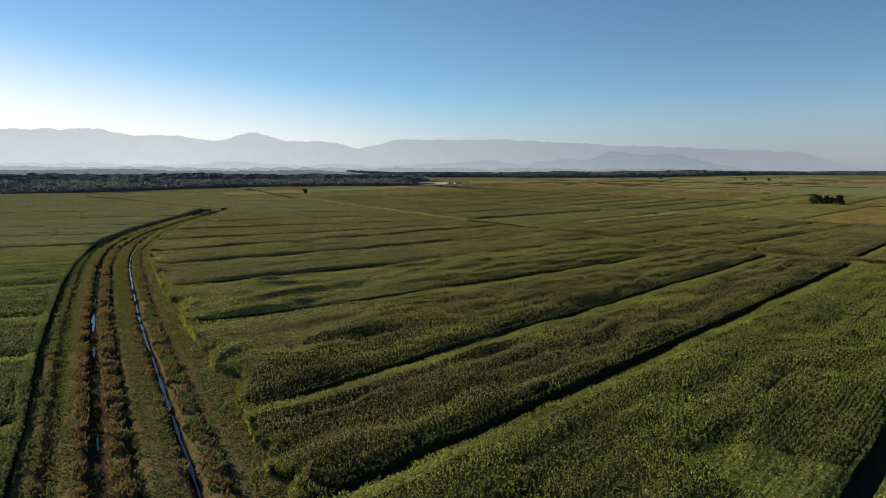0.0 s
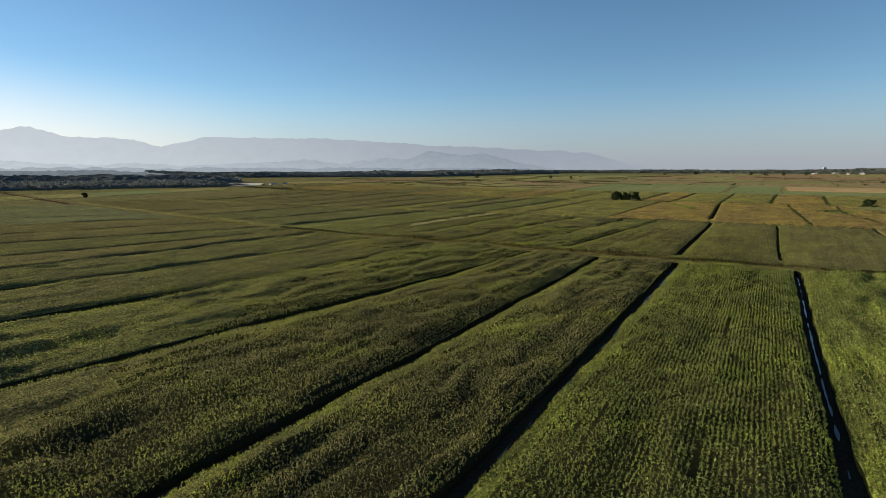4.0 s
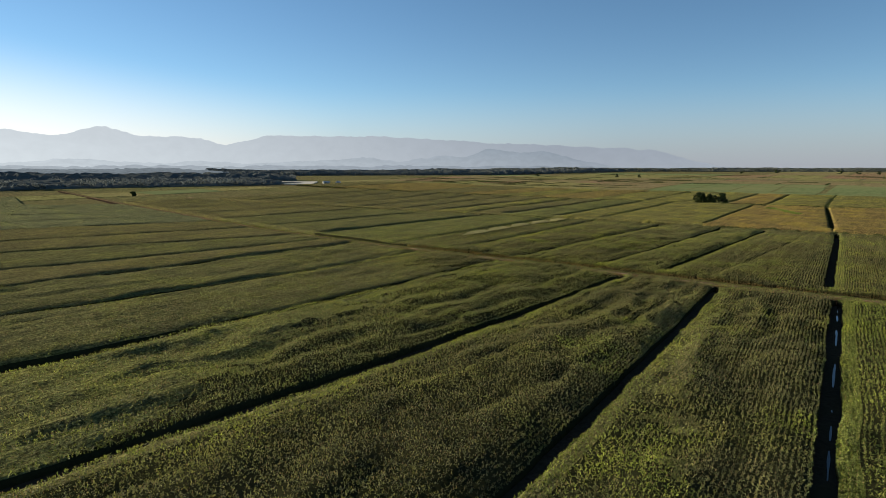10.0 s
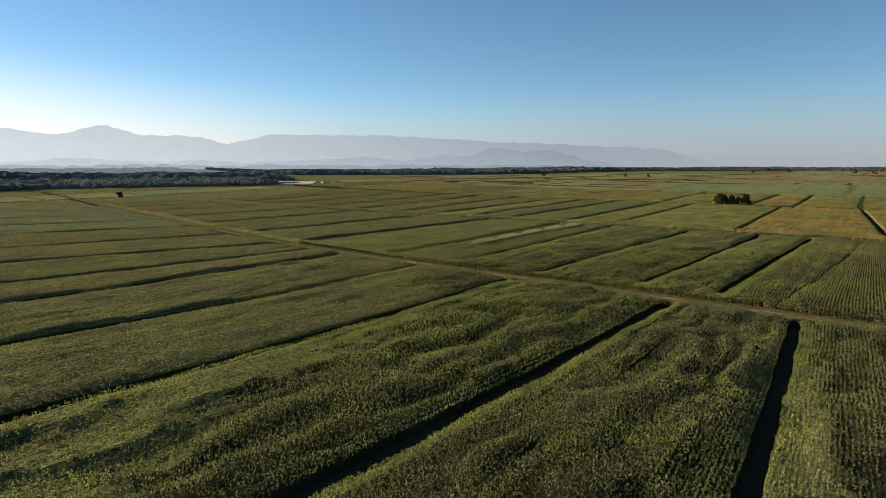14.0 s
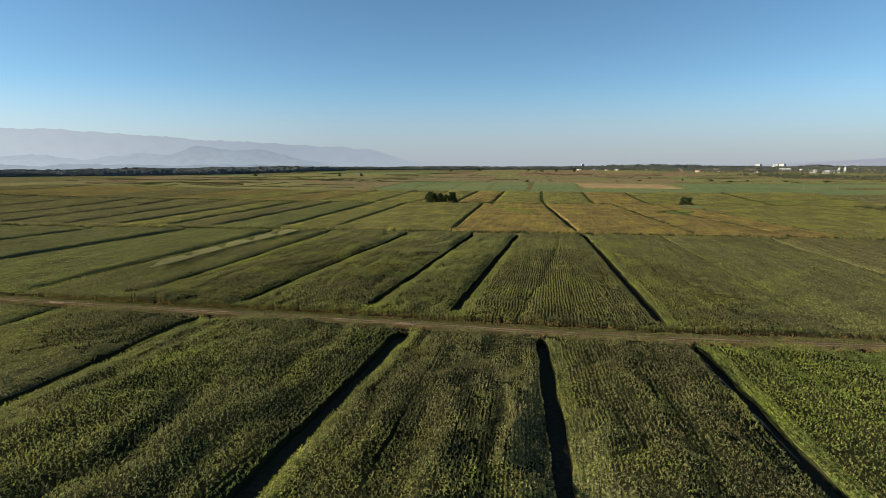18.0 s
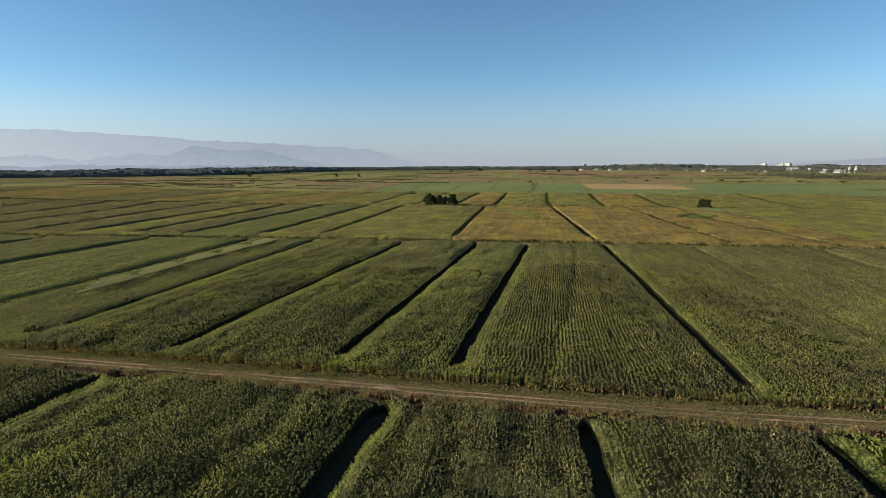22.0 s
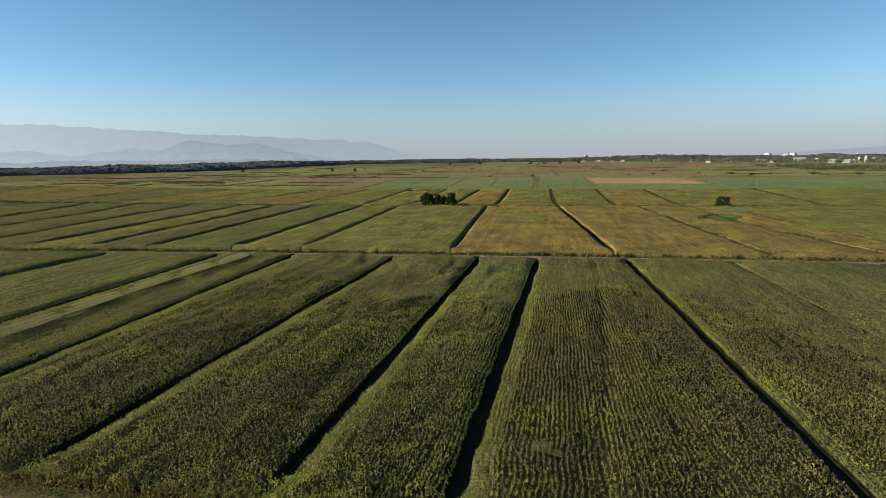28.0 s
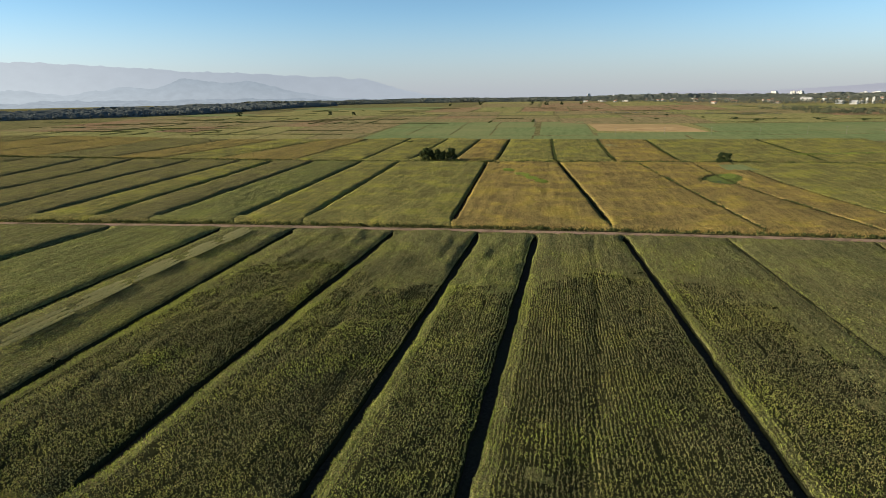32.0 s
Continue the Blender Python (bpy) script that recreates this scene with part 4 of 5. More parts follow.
# ---------------------------------------------------------------- far parcels
def parcel(corners, material, label, height=0.6, step=25.0, name="field"):
    """A far low crop or fallow: four corners, lying on the plain with a ragged edge."""
    a, b, c, d = [np.array(p, float) for p in corners]
    n = max(4, int(np.linalg.norm(b - a) / step)), max(4, int(np.linalg.norm(d - a) / step))
    u, v = np.meshgrid(np.r_[0, np.linspace(0, 1, n[0]), 1], np.r_[0, np.linspace(0, 1, n[1]), 1], indexing="ij")
    xy = (a * (1 - u[..., None]) + b * u[..., None]) * (1 - v[..., None]) + (d * (1 - u[..., None]) + c * u[..., None]) * v[..., None]
    z = land(xy[..., 0], xy[..., 1]) + height - 0.8 + 0.12 * RNG.uniform(-1, 1, u.shape)
    z[[0, -1], :] -= height + 0.4
    z[:, [0, -1]] -= height + 0.4
    me = mesh_from(name, np.concatenate([xy, z[..., None]], -1).reshape(-1, 3), grid_quads(n[0] + 2, n[1] + 2), [material])
    return tagged(new(name, me), label, "field", "far fields", "stuff")


S, N = np.array((0.743, 0.669)), np.array((-0.669, 0.743))   # along the ditches, and across them


def plot(s0, s1, n0, n1, material, label, height=0.6):
    parcel([S * s0 + N * n0, S * s1 + N * n0, S * s1 + N * n1, S * s0 + N * n1], material, label, 0.25 * height)


def far_parcels():
    r = random.Random(5)
    plot(976, 1042, 130, 350, M_RICE, "dark green low crop in one long band", 0.8)
    plot(970, 1038, -60, 127, M_RICE, "dark green low crop in one long band", 0.8)
    plot(955, 1030, -700, -64, M_RICE, "dark green low crop in one long band", 0.8)
    for n0, n1 in ((128, 185), (188, 240), (243, 300), (303, 352)):
        plot(1048, 1170, n0, n1, M_RICE, "even green low crop", 0.5)
        plot(1174, 1300, n0 + 4, n1 + 4, M_RICE, "even green low crop", 0.5)
    plot(1046, 1300, 50, 120, M_RICE, "even green low crop", 0.5)
    plot(1077, 1240, -108, 48, M_OLIVE, "olive margin of a harvested field", 0.2)
    parcel([S * 1100 + N * 40, S * 1079 - N * 100, S * 1206 - N * 85, S * 1240 + N * 46], M_STUBBLE, "pale harvested stubble field", 0.4)
    plot(1036, 1075, -300, 44, M_RICE, "even green low crop", 0.5)
    plot(1080, 1225, -420, -112, M_RICE, "even green low crop", 0.5)
    plot(1036, 1225, -700, -425, M_RICE, "even green low crop", 0.5)
    for k in range(9):
        n0 = -640 + 122 * k
        plot(1308 if n0 > 40 else 1245, 1420, n0, n0 + 118, r.choice([M_FALLOW, M_FALLOW, M_OLIVE]), "brown fallow field", 0.4)
        plot(1425, 1505, n0, n0 + 118, r.choice([M_FALLOW, M_REDDISH, M_OLIVE]), "brown fallow field", 0.4)
    for k in range(9):
        n0 = 360 + 70 * k
        plot(985 - 6 * k, 1060, n0, n0 + 66, r.choice([M_OLIVE, M_FALLOW, M_OLIVE]), "far brown and olive crop field", 0.9)
        plot(1066, 1190, n0, n0 + 66, r.choice([M_FALLOW, M_REDDISH, M_FALLOW, M_OLIVE]), "far brown and olive crop field", 0.9)
        plot(1196, 1380, n0, n0 + 66, r.choice([M_FALLOW, M_REDDISH, M_FALLOW]), "far brown and olive crop field", 0.9)
    for k in range(6):
        n0 = 480 + 90 * k
        plot(1390, 1540, n0, n0 + 86, r.choice([M_FALLOW, M_REDDISH, M_OLIVE]), "far brown and olive crop field", 0.8)
    for k in range(6):
        n0 = -300 + 120 * k
        plot(1540, 1700, n0 + 40, n0 + 155, r.choice([M_OLIVE, M_FALLOW]), "far olive meadow", 0.5)
        plot(1710, 2000, n0, n0 + 115, M_REDDISH if n0 < 40 else r.choice([M_OLIVE, M_REDDISH, M_FALLOW]), "far reddish fallow field", 0.5)
    plot(1560, 1900, 470, 800, M_OLIVE, "far olive crop field", 0.6)
    plot(1850, 2050, 420, 820, M_RICE, "far green field before the wood", 0.5)
    plot(1540, 1640, 815, 980, M_RICE, "far green field before the wood", 0.5)
    for k in range(12):
        n0 = -2080 + 116 * k
        plot(955, 1240, n0, n0 + 110, r.choice([M_OLIVE, M_RICE]), "far green and olive field", 0.8)
        plot(1246, 1500, n0, n0 + 110, r.choice([M_OLIVE, M_FALLOW]), "far olive field", 0.8)
        plot(1506, 2000, n0, n0 + 110, r.choice([M_OLIVE, M_FALLOW]), "far olive field", 0.8)
    for k in range(12):
        n0 = -2115 + 205 * k
        plot(2006, 2300, n0, n0 + 196, r.choice([M_OLIVE, M_FALLOW, M_REDDISH]), "far fallow land before the town", 0.8)
        plot(2310, 2900, n0, n0 + 196, r.choice([M_OLIVE, M_FALLOW]), "far meadow round the town", 0.8)
    plot(1506, 1700, -700, -265, M_FALLOW, "far brown field", 0.8)
    plot(1706, 2000, -700, -305, M_OLIVE, "far olive field", 0.8)
    # land between the corridor, the first road and the riverside wood
    for k in range(7):
        s0 = -60 + 110 * k
        plot(s0, s0 + 104, 806 + 6 * k, 900, r.choice([M_OLIVE, M_RICE, M_OLIVE]), "far olive crop field", 1.4)


far_parcels()


def ditch_shadow_strips():
    """Short dark tuft strips strewn at random, standing for ditch shadows among the far fields."""
    r = np.random.default_rng(77)
    places, tall = [], []
    for k in range(150):
        s0, n0 = (r.uniform(1250, 1950), r.uniform(-620, 980)) if k % 3 else (r.uniform(965, 1400), r.uniform(370, 980))
        along = r.random() < 0.4
        run = r.uniform(15, 110) if along else r.uniform(20, 140)
        a = S * s0 + N * n0
        d = S if along else N
        m = int(run * 2.2)
        t = r.uniform(0, run, m)
        places.append(a + d * t[:, None] + r.normal(0, 0.6, (m, 2)))
        tall.append(np.full(m, r.uniform(0.8, 1.4)))
    xy, h = np.concatenate(places), np.concatenate(tall)
    me = blades("weeds", np.c_[xy, land(xy[:, 0], xy[:, 1]) - 0.7], h, M_WEED, 1.8, 2, 0.9, 78)
    tagged(new("weeds", me), "dark tuft strips standing for ditch shadows among far fields", "weeds", kind="stuff")


ditch_shadow_strips()


# ---------------------------------------------------------------- trees
def leaf_ball(r, centre, radius, count, size):
    """Leaves facing all ways, gathered in uneven sprays round a centre."""
    d = r.normal(size=(count, 3))
    d /= np.linalg.norm(d, axis=1)[:, None]
    p = centre + d * (np.asarray(radius) * r.uniform(0.55, 1.05, (count, 1)))
    a = r.normal(size=(count, 3))
    a /= np.linalg.norm(a, axis=1)[:, None]
    b = np.cross(a, d)
    b /= np.linalg.norm(b, axis=1)[:, None] + 1e-9
    s = size * r.uniform(0.6, 1.4, (count, 1))
    return np.stack([p - a * s, p + b * s * 0.6, p + a * s, p - b * s * 0.6], 1)


def limb(bm, a, b, ra, rb, n=7):
    d = (Vector(b) - Vector(a)).normalized()
    x = d.orthogonal().normalized()
    y = d.cross(x)
    rings = []
    for p, r in ((a, ra), (b, rb)):
        rings.append([bm.verts.new(Vector(p) + (x * math.cos(k * 2 * math.pi / n) + y * math.sin(k * 2 * math.pi / n)) * r) for k in range(n)])
    for k in range(n):
        bm.faces.new((rings[0][k], rings[0][(k + 1) % n], rings[1][(k + 1) % n], rings[1][k]))
    bm.faces.new(rings[1])


def tree(x, y, height, width, seed, label, clumps=26, leaves=70, size=0.55, group="", material=None, low=0.12):
    r = np.random.default_rng(seed)
    z = float(land(x, y)) - 0.85
    base = tagged(new("tree"), label, "tree", group)
    base.matrix_world = Matrix.Translation((x, y, z))
    bm = bmesh.new()
    limb(bm, (0, 0, 0), (0.1, 0, height * 0.4), height * 0.03, height * 0.02)
    trunk = part("trunk", bm, M_BARK, base)
    for k in range(6):
        bm = bmesh.new()
        a = k * 1.05 + r.uniform(0, 0.6)
        limb(bm, (0.05, 0, height * (0.2 + 0.03 * k)), (math.cos(a) * width * 0.3, math.sin(a) * width * 0.3, height * r.uniform(0.5, 0.8)), height * 0.014, height * 0.005, 5)
        part("limb", bm, M_BARK, trunk)
    quads = []
    for k in range(clumps):
        a, e = r.uniform(0, 2 * np.pi), r.uniform(low, 0.9)
        spread = width * 0.5 * math.sqrt(max(0.08, 1 - (max(0, e - 0.4) / 0.62) ** 2)) * r.uniform(0.35, 0.9)
        c = np.array((math.cos(a) * spread, math.sin(a) * spread, e * height))
        rad = np.array((width, width, height * 0.9)) * r.uniform(0.09, 0.17)
        quads.append(leaf_ball(r, c, rad, leaves, size))
    v = np.concatenate(quads).reshape(-1, 3)
    child("crown", mesh_from("crown", v, np.arange(len(v)).reshape(-1, 4), [material or M_TREE]), base)
    return base


tree(427, 677, 13.5, 14, 1, "dark rounded tree in a clump beside the long ditch", 34, 110, 0.6, "tree clump")
tree(435, 669, 12, 13, 2, "dark spreading tree in a clump beside the long ditch", 30, 110, 0.6, "tree clump")
tree(443, 661, 13, 12, 3, "dark spreading tree in a clump beside the long ditch", 30, 110, 0.6, "tree clump")
tree(593, 484, 9.8, 14, 4, "lone round dark tree beside a pond", 30, 100, 0.6)


def wood(front, depth, count, height, seed, label, tuft=1.7, name="woodland", material=None):
    """Far woodland: crowns of many leaf sprays, too many to count."""
    r = np.random.default_rng(seed)
    c = resample(front, 6.0)
    nl = normals_of(c)
    i = r.integers(0, len(c), count)
    o = r.uniform(0, 1, count) ** 1.4 * depth
    xy = c[i] + nl[i] * o[:, None] + r.normal(0, 2, (count, 2))
    h = height * (0.75 + 0.3 * vnoise(xy[:, 0] / 45, xy[:, 1] / 45, seed)) * r.uniform(0.75, 1.2, count)
    g = land(xy[:, 0], xy[:, 1]) - 0.9
    n = 30
    d = r.normal(size=(count, n, 3))
    d /= np.linalg.norm(d, axis=2)[..., None]
    w = (h * r.uniform(0.3, 0.5, count))[:, None, None]
    p = np.c_[xy, g + h * 0.55][:, None, :] + d * w * np.array((1, 1, 1.0)) * r.uniform(0.72, 1.0, (count, n, 1))
    p[..., 2] = np.maximum(p[..., 2], (g + 0.05 * h)[:, None])
    a = r.normal(size=(count, n, 3))
    a /= np.linalg.norm(a, axis=2)[..., None]
    a -= 0.75 * (a * d).sum(2)[..., None] * d
    b = np.cross(a, d)
    s = 0.68 * tuft * r.uniform(0.6, 1.4, (count, n, 1)) * (height / 14)
    q = np.stack([p - a * s, p + a * s - b * s, p + b * s * 1.3], 2).reshape(-1, 3)
    me = mesh_from(name, q, np.arange(len(q)).reshape(-1, 3), [material or M_HAZED_BELT])
    return tagged(new(name, me), label, "woodland", kind="stuff")


def crown_sheet(front, depth, height, cell, seed, label, gap=11.0, rise=14.0, leaves=None):
    """Closed woodland: crown beside crown, seen from far off as one lumpy mass."""
    r = np.random.default_rng(seed)
    c = resample(front, cell)
    nl = normals_of(c)
    o = np.r_[0, 0, np.cumsum(cell * np.geomspace(1, 2.2, int(depth / cell / 1.5)))]
    x = c[None, :, 0] + nl[None, :, 0] * o[:, None] + r.normal(0, 0.25 * cell, (len(o), len(c)))
    y = c[None, :, 1] + nl[None, :, 1] * o[:, None] + r.normal(0, 0.25 * cell, (len(o), len(c)))
    x[0], y[0] = x[1], y[1]
    best, share = np.full(x.shape, 9.0), np.ones(x.shape)
    gx, gy = np.floor(x / gap), np.floor(y / gap)
    for i in (-1, 0, 1):
        for j in (-1, 0, 1):
            kx, ky = gx + i, gy + j
            cx, cy = (kx + 0.5 + 0.42 * vnoise(kx, ky, seed)) * gap, (ky + 0.5 + 0.42 * vnoise(kx, ky, seed + 1)) * gap
            d = np.hypot(x - cx, y - cy) / (0.85 * gap)
            near = d < best
            best = np.where(near, d, best)
            share = np.where(near, 1 + 0.24 * vnoise(kx, ky, seed + 2), share)
    h = height * share * (0.7 + 0.3 * np.sqrt(np.clip(1 - best ** 2, 0, 1))) * (1 + 0.22 * vnoise(x / 70, y / 70, seed + 3) + 0.25 * vnoise(x / 190, y / 190, seed + 4)) * (0.3 + 0.7 * np.clip(o / rise, 0, 1) ** 0.6)[:, None]
    h[0] = -0.5
    v = np.stack([x, y, land(x, y) - 0.9 + h], -1).reshape(-1, 3)
    me = mesh_from("woodland", v, grid_quads(len(o), len(c)), [leaves or M_HAZED_WOOD])
    return tagged(new("woodland", me), label, "woodland", kind="stuff")


# Unlit wood colour that glows: distance haze put into emission.
M_GLOW_WOOD = distance_material("glow_haze_wood", ((0.088, 0.098, 0.108), (0.062, 0.070, 0.079)), ((0.112, 0.123, 0.134), (0.072, 0.081, 0.091)), 15, 36, mottle=0.28, grain=0.06)
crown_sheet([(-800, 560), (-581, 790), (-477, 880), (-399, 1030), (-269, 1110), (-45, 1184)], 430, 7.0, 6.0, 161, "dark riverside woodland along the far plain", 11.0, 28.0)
wood([(-700, 665), (-581, 790), (-477, 880), (-399, 1030), (-269, 1110), (-45, 1184)], 260, 1500, 12.5, 70, "riverside trees in front of the closed wood", 1.9, "woodland", M_HAZED_WOOD)
wood([(-300, 1775), (155, 1830), (357, 1800), (613, 1821), (869, 2046), (1106, 2098)], 150, 1000, 14, 71, "uneven front row of the far wood", 2.2, "woodland", M_HAZED_WOOD)
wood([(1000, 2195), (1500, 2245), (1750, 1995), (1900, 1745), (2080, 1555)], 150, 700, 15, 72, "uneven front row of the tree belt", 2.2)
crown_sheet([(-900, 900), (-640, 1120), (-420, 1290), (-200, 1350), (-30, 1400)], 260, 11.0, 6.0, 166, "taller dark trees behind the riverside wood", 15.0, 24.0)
crown_sheet([(-1500, 960), (-1050, 1330), (-760, 1490), (-420, 1600), (-200, 1700)], 700, 10.0, 7.0, 165, "low woodland with glowing painted haze behind the riverside wood", 17.0, 14.0, M_GLOW_WOOD)
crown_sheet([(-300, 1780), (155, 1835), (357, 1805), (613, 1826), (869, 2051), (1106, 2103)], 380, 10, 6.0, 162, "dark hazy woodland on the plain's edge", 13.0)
crown_sheet([(1000, 2200), (1500, 2250), (1750, 2000), (1900, 1750), (2080, 1560)], 480, 12, 6.0, 163, "hazy belt of trees before the town", 13.0, 40.0, M_HAZED_BELT)
crown_sheet([(2080, 1560), (2420, 1380), (2600, 1000), (2560, 600), (2350, 150)], 360, 16, 6.5, 164, "belt of trees among the town's houses", 12.0, 40.0, M_HAZED_BELT)
wood([(1790, 1590), (1830, 1320), (1800, 1080), (1800, 900), (1830, 560), (1780, 200)], 800, 2200, 14, 64, "scattered trees round the town")
wood([(1470, 860), (1420, 740), (1340, 715), (1335, 650), (1355, 590), (1345, 470), (1320, 380)], 170, 620, 10, 65, "dense dark scrub on the meadow before the town", 1.6, "woodland", M_SCRUB)
wood([(1180, 1075), (1197, 1033), (1238, 960), (1272, 799), (1301, 743)], 12, 210, 4.5, 66, "low hedge of scrub across the plain", 1.5, "hedge")
wood([(978, 1197), (816, 1368)], 22, 90, 4.5, 67, "low dark scrub across the plain", 1.5, "hedge")
wood([(1156, 1107), (1081, 1229)], 12, 40, 4, 68, "low dark scrub across the plain", 1.5, "hedge")
wood([(1660, 1190), (1640, 1040), (1610, 900), (1640, 800)], 60, 110, 6, 69, "loose row of small trees before the town", 1.4)
for k, (x, y, h, w) in enumerate([(598, 1632, 10, 14), (780, 1535, 8, 11), (811, 1478, 8, 11), (1319, 1751, 8, 11), (1397, 1692, 15, 18), (1517, 1584, 10, 14), (1522, 1525, 11, 15), (1556, 1497, 10, 14), (1631, 1478, 9, 13), (-212, 911, 7, 9)]):
    tree(x, y, h, w, 80 + k, "lone dark tree far out on the plain", 14, 40, 0.9, "far lone trees")


# ---------------------------------------------------------------- mountains with painted haze
def ridge(name, dist, knots, seed, material, label, centre=(40, 130), rough=0.06, depth=350.0):
    """A range at one distance. knots: azimuth right of +y and height of the crest, in degrees, at its peaks and saddles."""
    k = np.array(knots, float)
    az = np.linspace(k[0, 0], k[-1, 0], 500)
    e = np.interp(az, k[:, 0], k[:, 1])
    e = np.convolve(np.pad(e, 4, "edge"), np.hanning(9) / np.hanning(9).sum(), "valid")
    fade = np.clip((az - az[0]) / 2, 0, 1) * np.clip((az[-1] - az) / 2, 0, 1)
    e = e + fade * rough * (vnoise(az / 1.1, az * 0, seed) + 0.6 * vnoise(az / 0.4, az * 0, seed + 1) + 0.3 * vnoise(az / 0.15, az * 0, seed + 2))
    t = np.radians(az)
    way = np.stack([np.sin(t), np.cos(t)], 1)
    foot, top, back = (np.array(centre) + way * d for d in (dist - depth, dist, dist + 40))
    zt = 38 + dist * np.tan(np.radians(e))
    low = -20 + 0 * zt
    mid = (foot + top) / 2
    zm = low + (zt - low) * (0.5 + 0.1 * vnoise(az / 0.8, az * 0 + 5, seed))
    v = np.concatenate([np.c_[foot, low], np.c_[mid, zm], np.c_[top, zt], np.c_[back, low]])
    ob = new(name, mesh_from(name, v, grid_quads(4, len(az))[:, ::-1], [material], None, True))
    return tagged(ob, label, "mountains", kind="structure")


# Haze is put into these glow colours; the ranges take no light.
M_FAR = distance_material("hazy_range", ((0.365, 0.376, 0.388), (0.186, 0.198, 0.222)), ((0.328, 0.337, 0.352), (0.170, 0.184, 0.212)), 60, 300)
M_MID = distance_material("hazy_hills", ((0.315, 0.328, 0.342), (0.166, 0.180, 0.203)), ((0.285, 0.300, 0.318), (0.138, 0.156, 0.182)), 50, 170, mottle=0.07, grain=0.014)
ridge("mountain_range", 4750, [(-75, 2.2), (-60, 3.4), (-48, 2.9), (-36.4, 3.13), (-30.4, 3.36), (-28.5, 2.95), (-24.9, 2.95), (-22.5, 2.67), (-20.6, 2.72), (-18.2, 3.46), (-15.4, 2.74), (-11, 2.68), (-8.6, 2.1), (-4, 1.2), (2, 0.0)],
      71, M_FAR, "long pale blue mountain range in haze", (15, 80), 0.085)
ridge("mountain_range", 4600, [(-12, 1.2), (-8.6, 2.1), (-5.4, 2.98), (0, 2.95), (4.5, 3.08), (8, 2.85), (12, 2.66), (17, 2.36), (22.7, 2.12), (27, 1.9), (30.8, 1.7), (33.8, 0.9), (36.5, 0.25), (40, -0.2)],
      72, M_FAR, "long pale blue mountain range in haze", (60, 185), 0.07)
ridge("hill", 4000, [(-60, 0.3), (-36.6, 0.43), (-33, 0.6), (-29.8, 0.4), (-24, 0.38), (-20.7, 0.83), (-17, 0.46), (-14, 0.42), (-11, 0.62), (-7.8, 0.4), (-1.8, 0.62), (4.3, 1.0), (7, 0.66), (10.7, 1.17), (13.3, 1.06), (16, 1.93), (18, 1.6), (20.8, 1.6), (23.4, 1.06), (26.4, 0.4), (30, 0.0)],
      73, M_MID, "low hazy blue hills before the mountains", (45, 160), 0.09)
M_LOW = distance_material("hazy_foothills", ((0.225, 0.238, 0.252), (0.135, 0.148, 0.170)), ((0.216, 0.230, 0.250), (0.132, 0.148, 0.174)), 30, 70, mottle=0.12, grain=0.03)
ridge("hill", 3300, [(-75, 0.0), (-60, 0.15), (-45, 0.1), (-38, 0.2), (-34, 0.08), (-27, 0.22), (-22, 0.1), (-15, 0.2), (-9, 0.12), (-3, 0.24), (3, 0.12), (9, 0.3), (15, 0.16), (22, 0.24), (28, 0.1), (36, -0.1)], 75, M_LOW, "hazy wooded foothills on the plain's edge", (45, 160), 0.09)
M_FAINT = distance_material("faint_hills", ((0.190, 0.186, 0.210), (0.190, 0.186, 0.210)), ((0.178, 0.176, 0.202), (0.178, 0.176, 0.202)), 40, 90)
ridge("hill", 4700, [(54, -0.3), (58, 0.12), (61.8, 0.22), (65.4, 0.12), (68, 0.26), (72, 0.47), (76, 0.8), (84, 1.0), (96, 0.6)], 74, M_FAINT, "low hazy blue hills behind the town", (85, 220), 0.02)


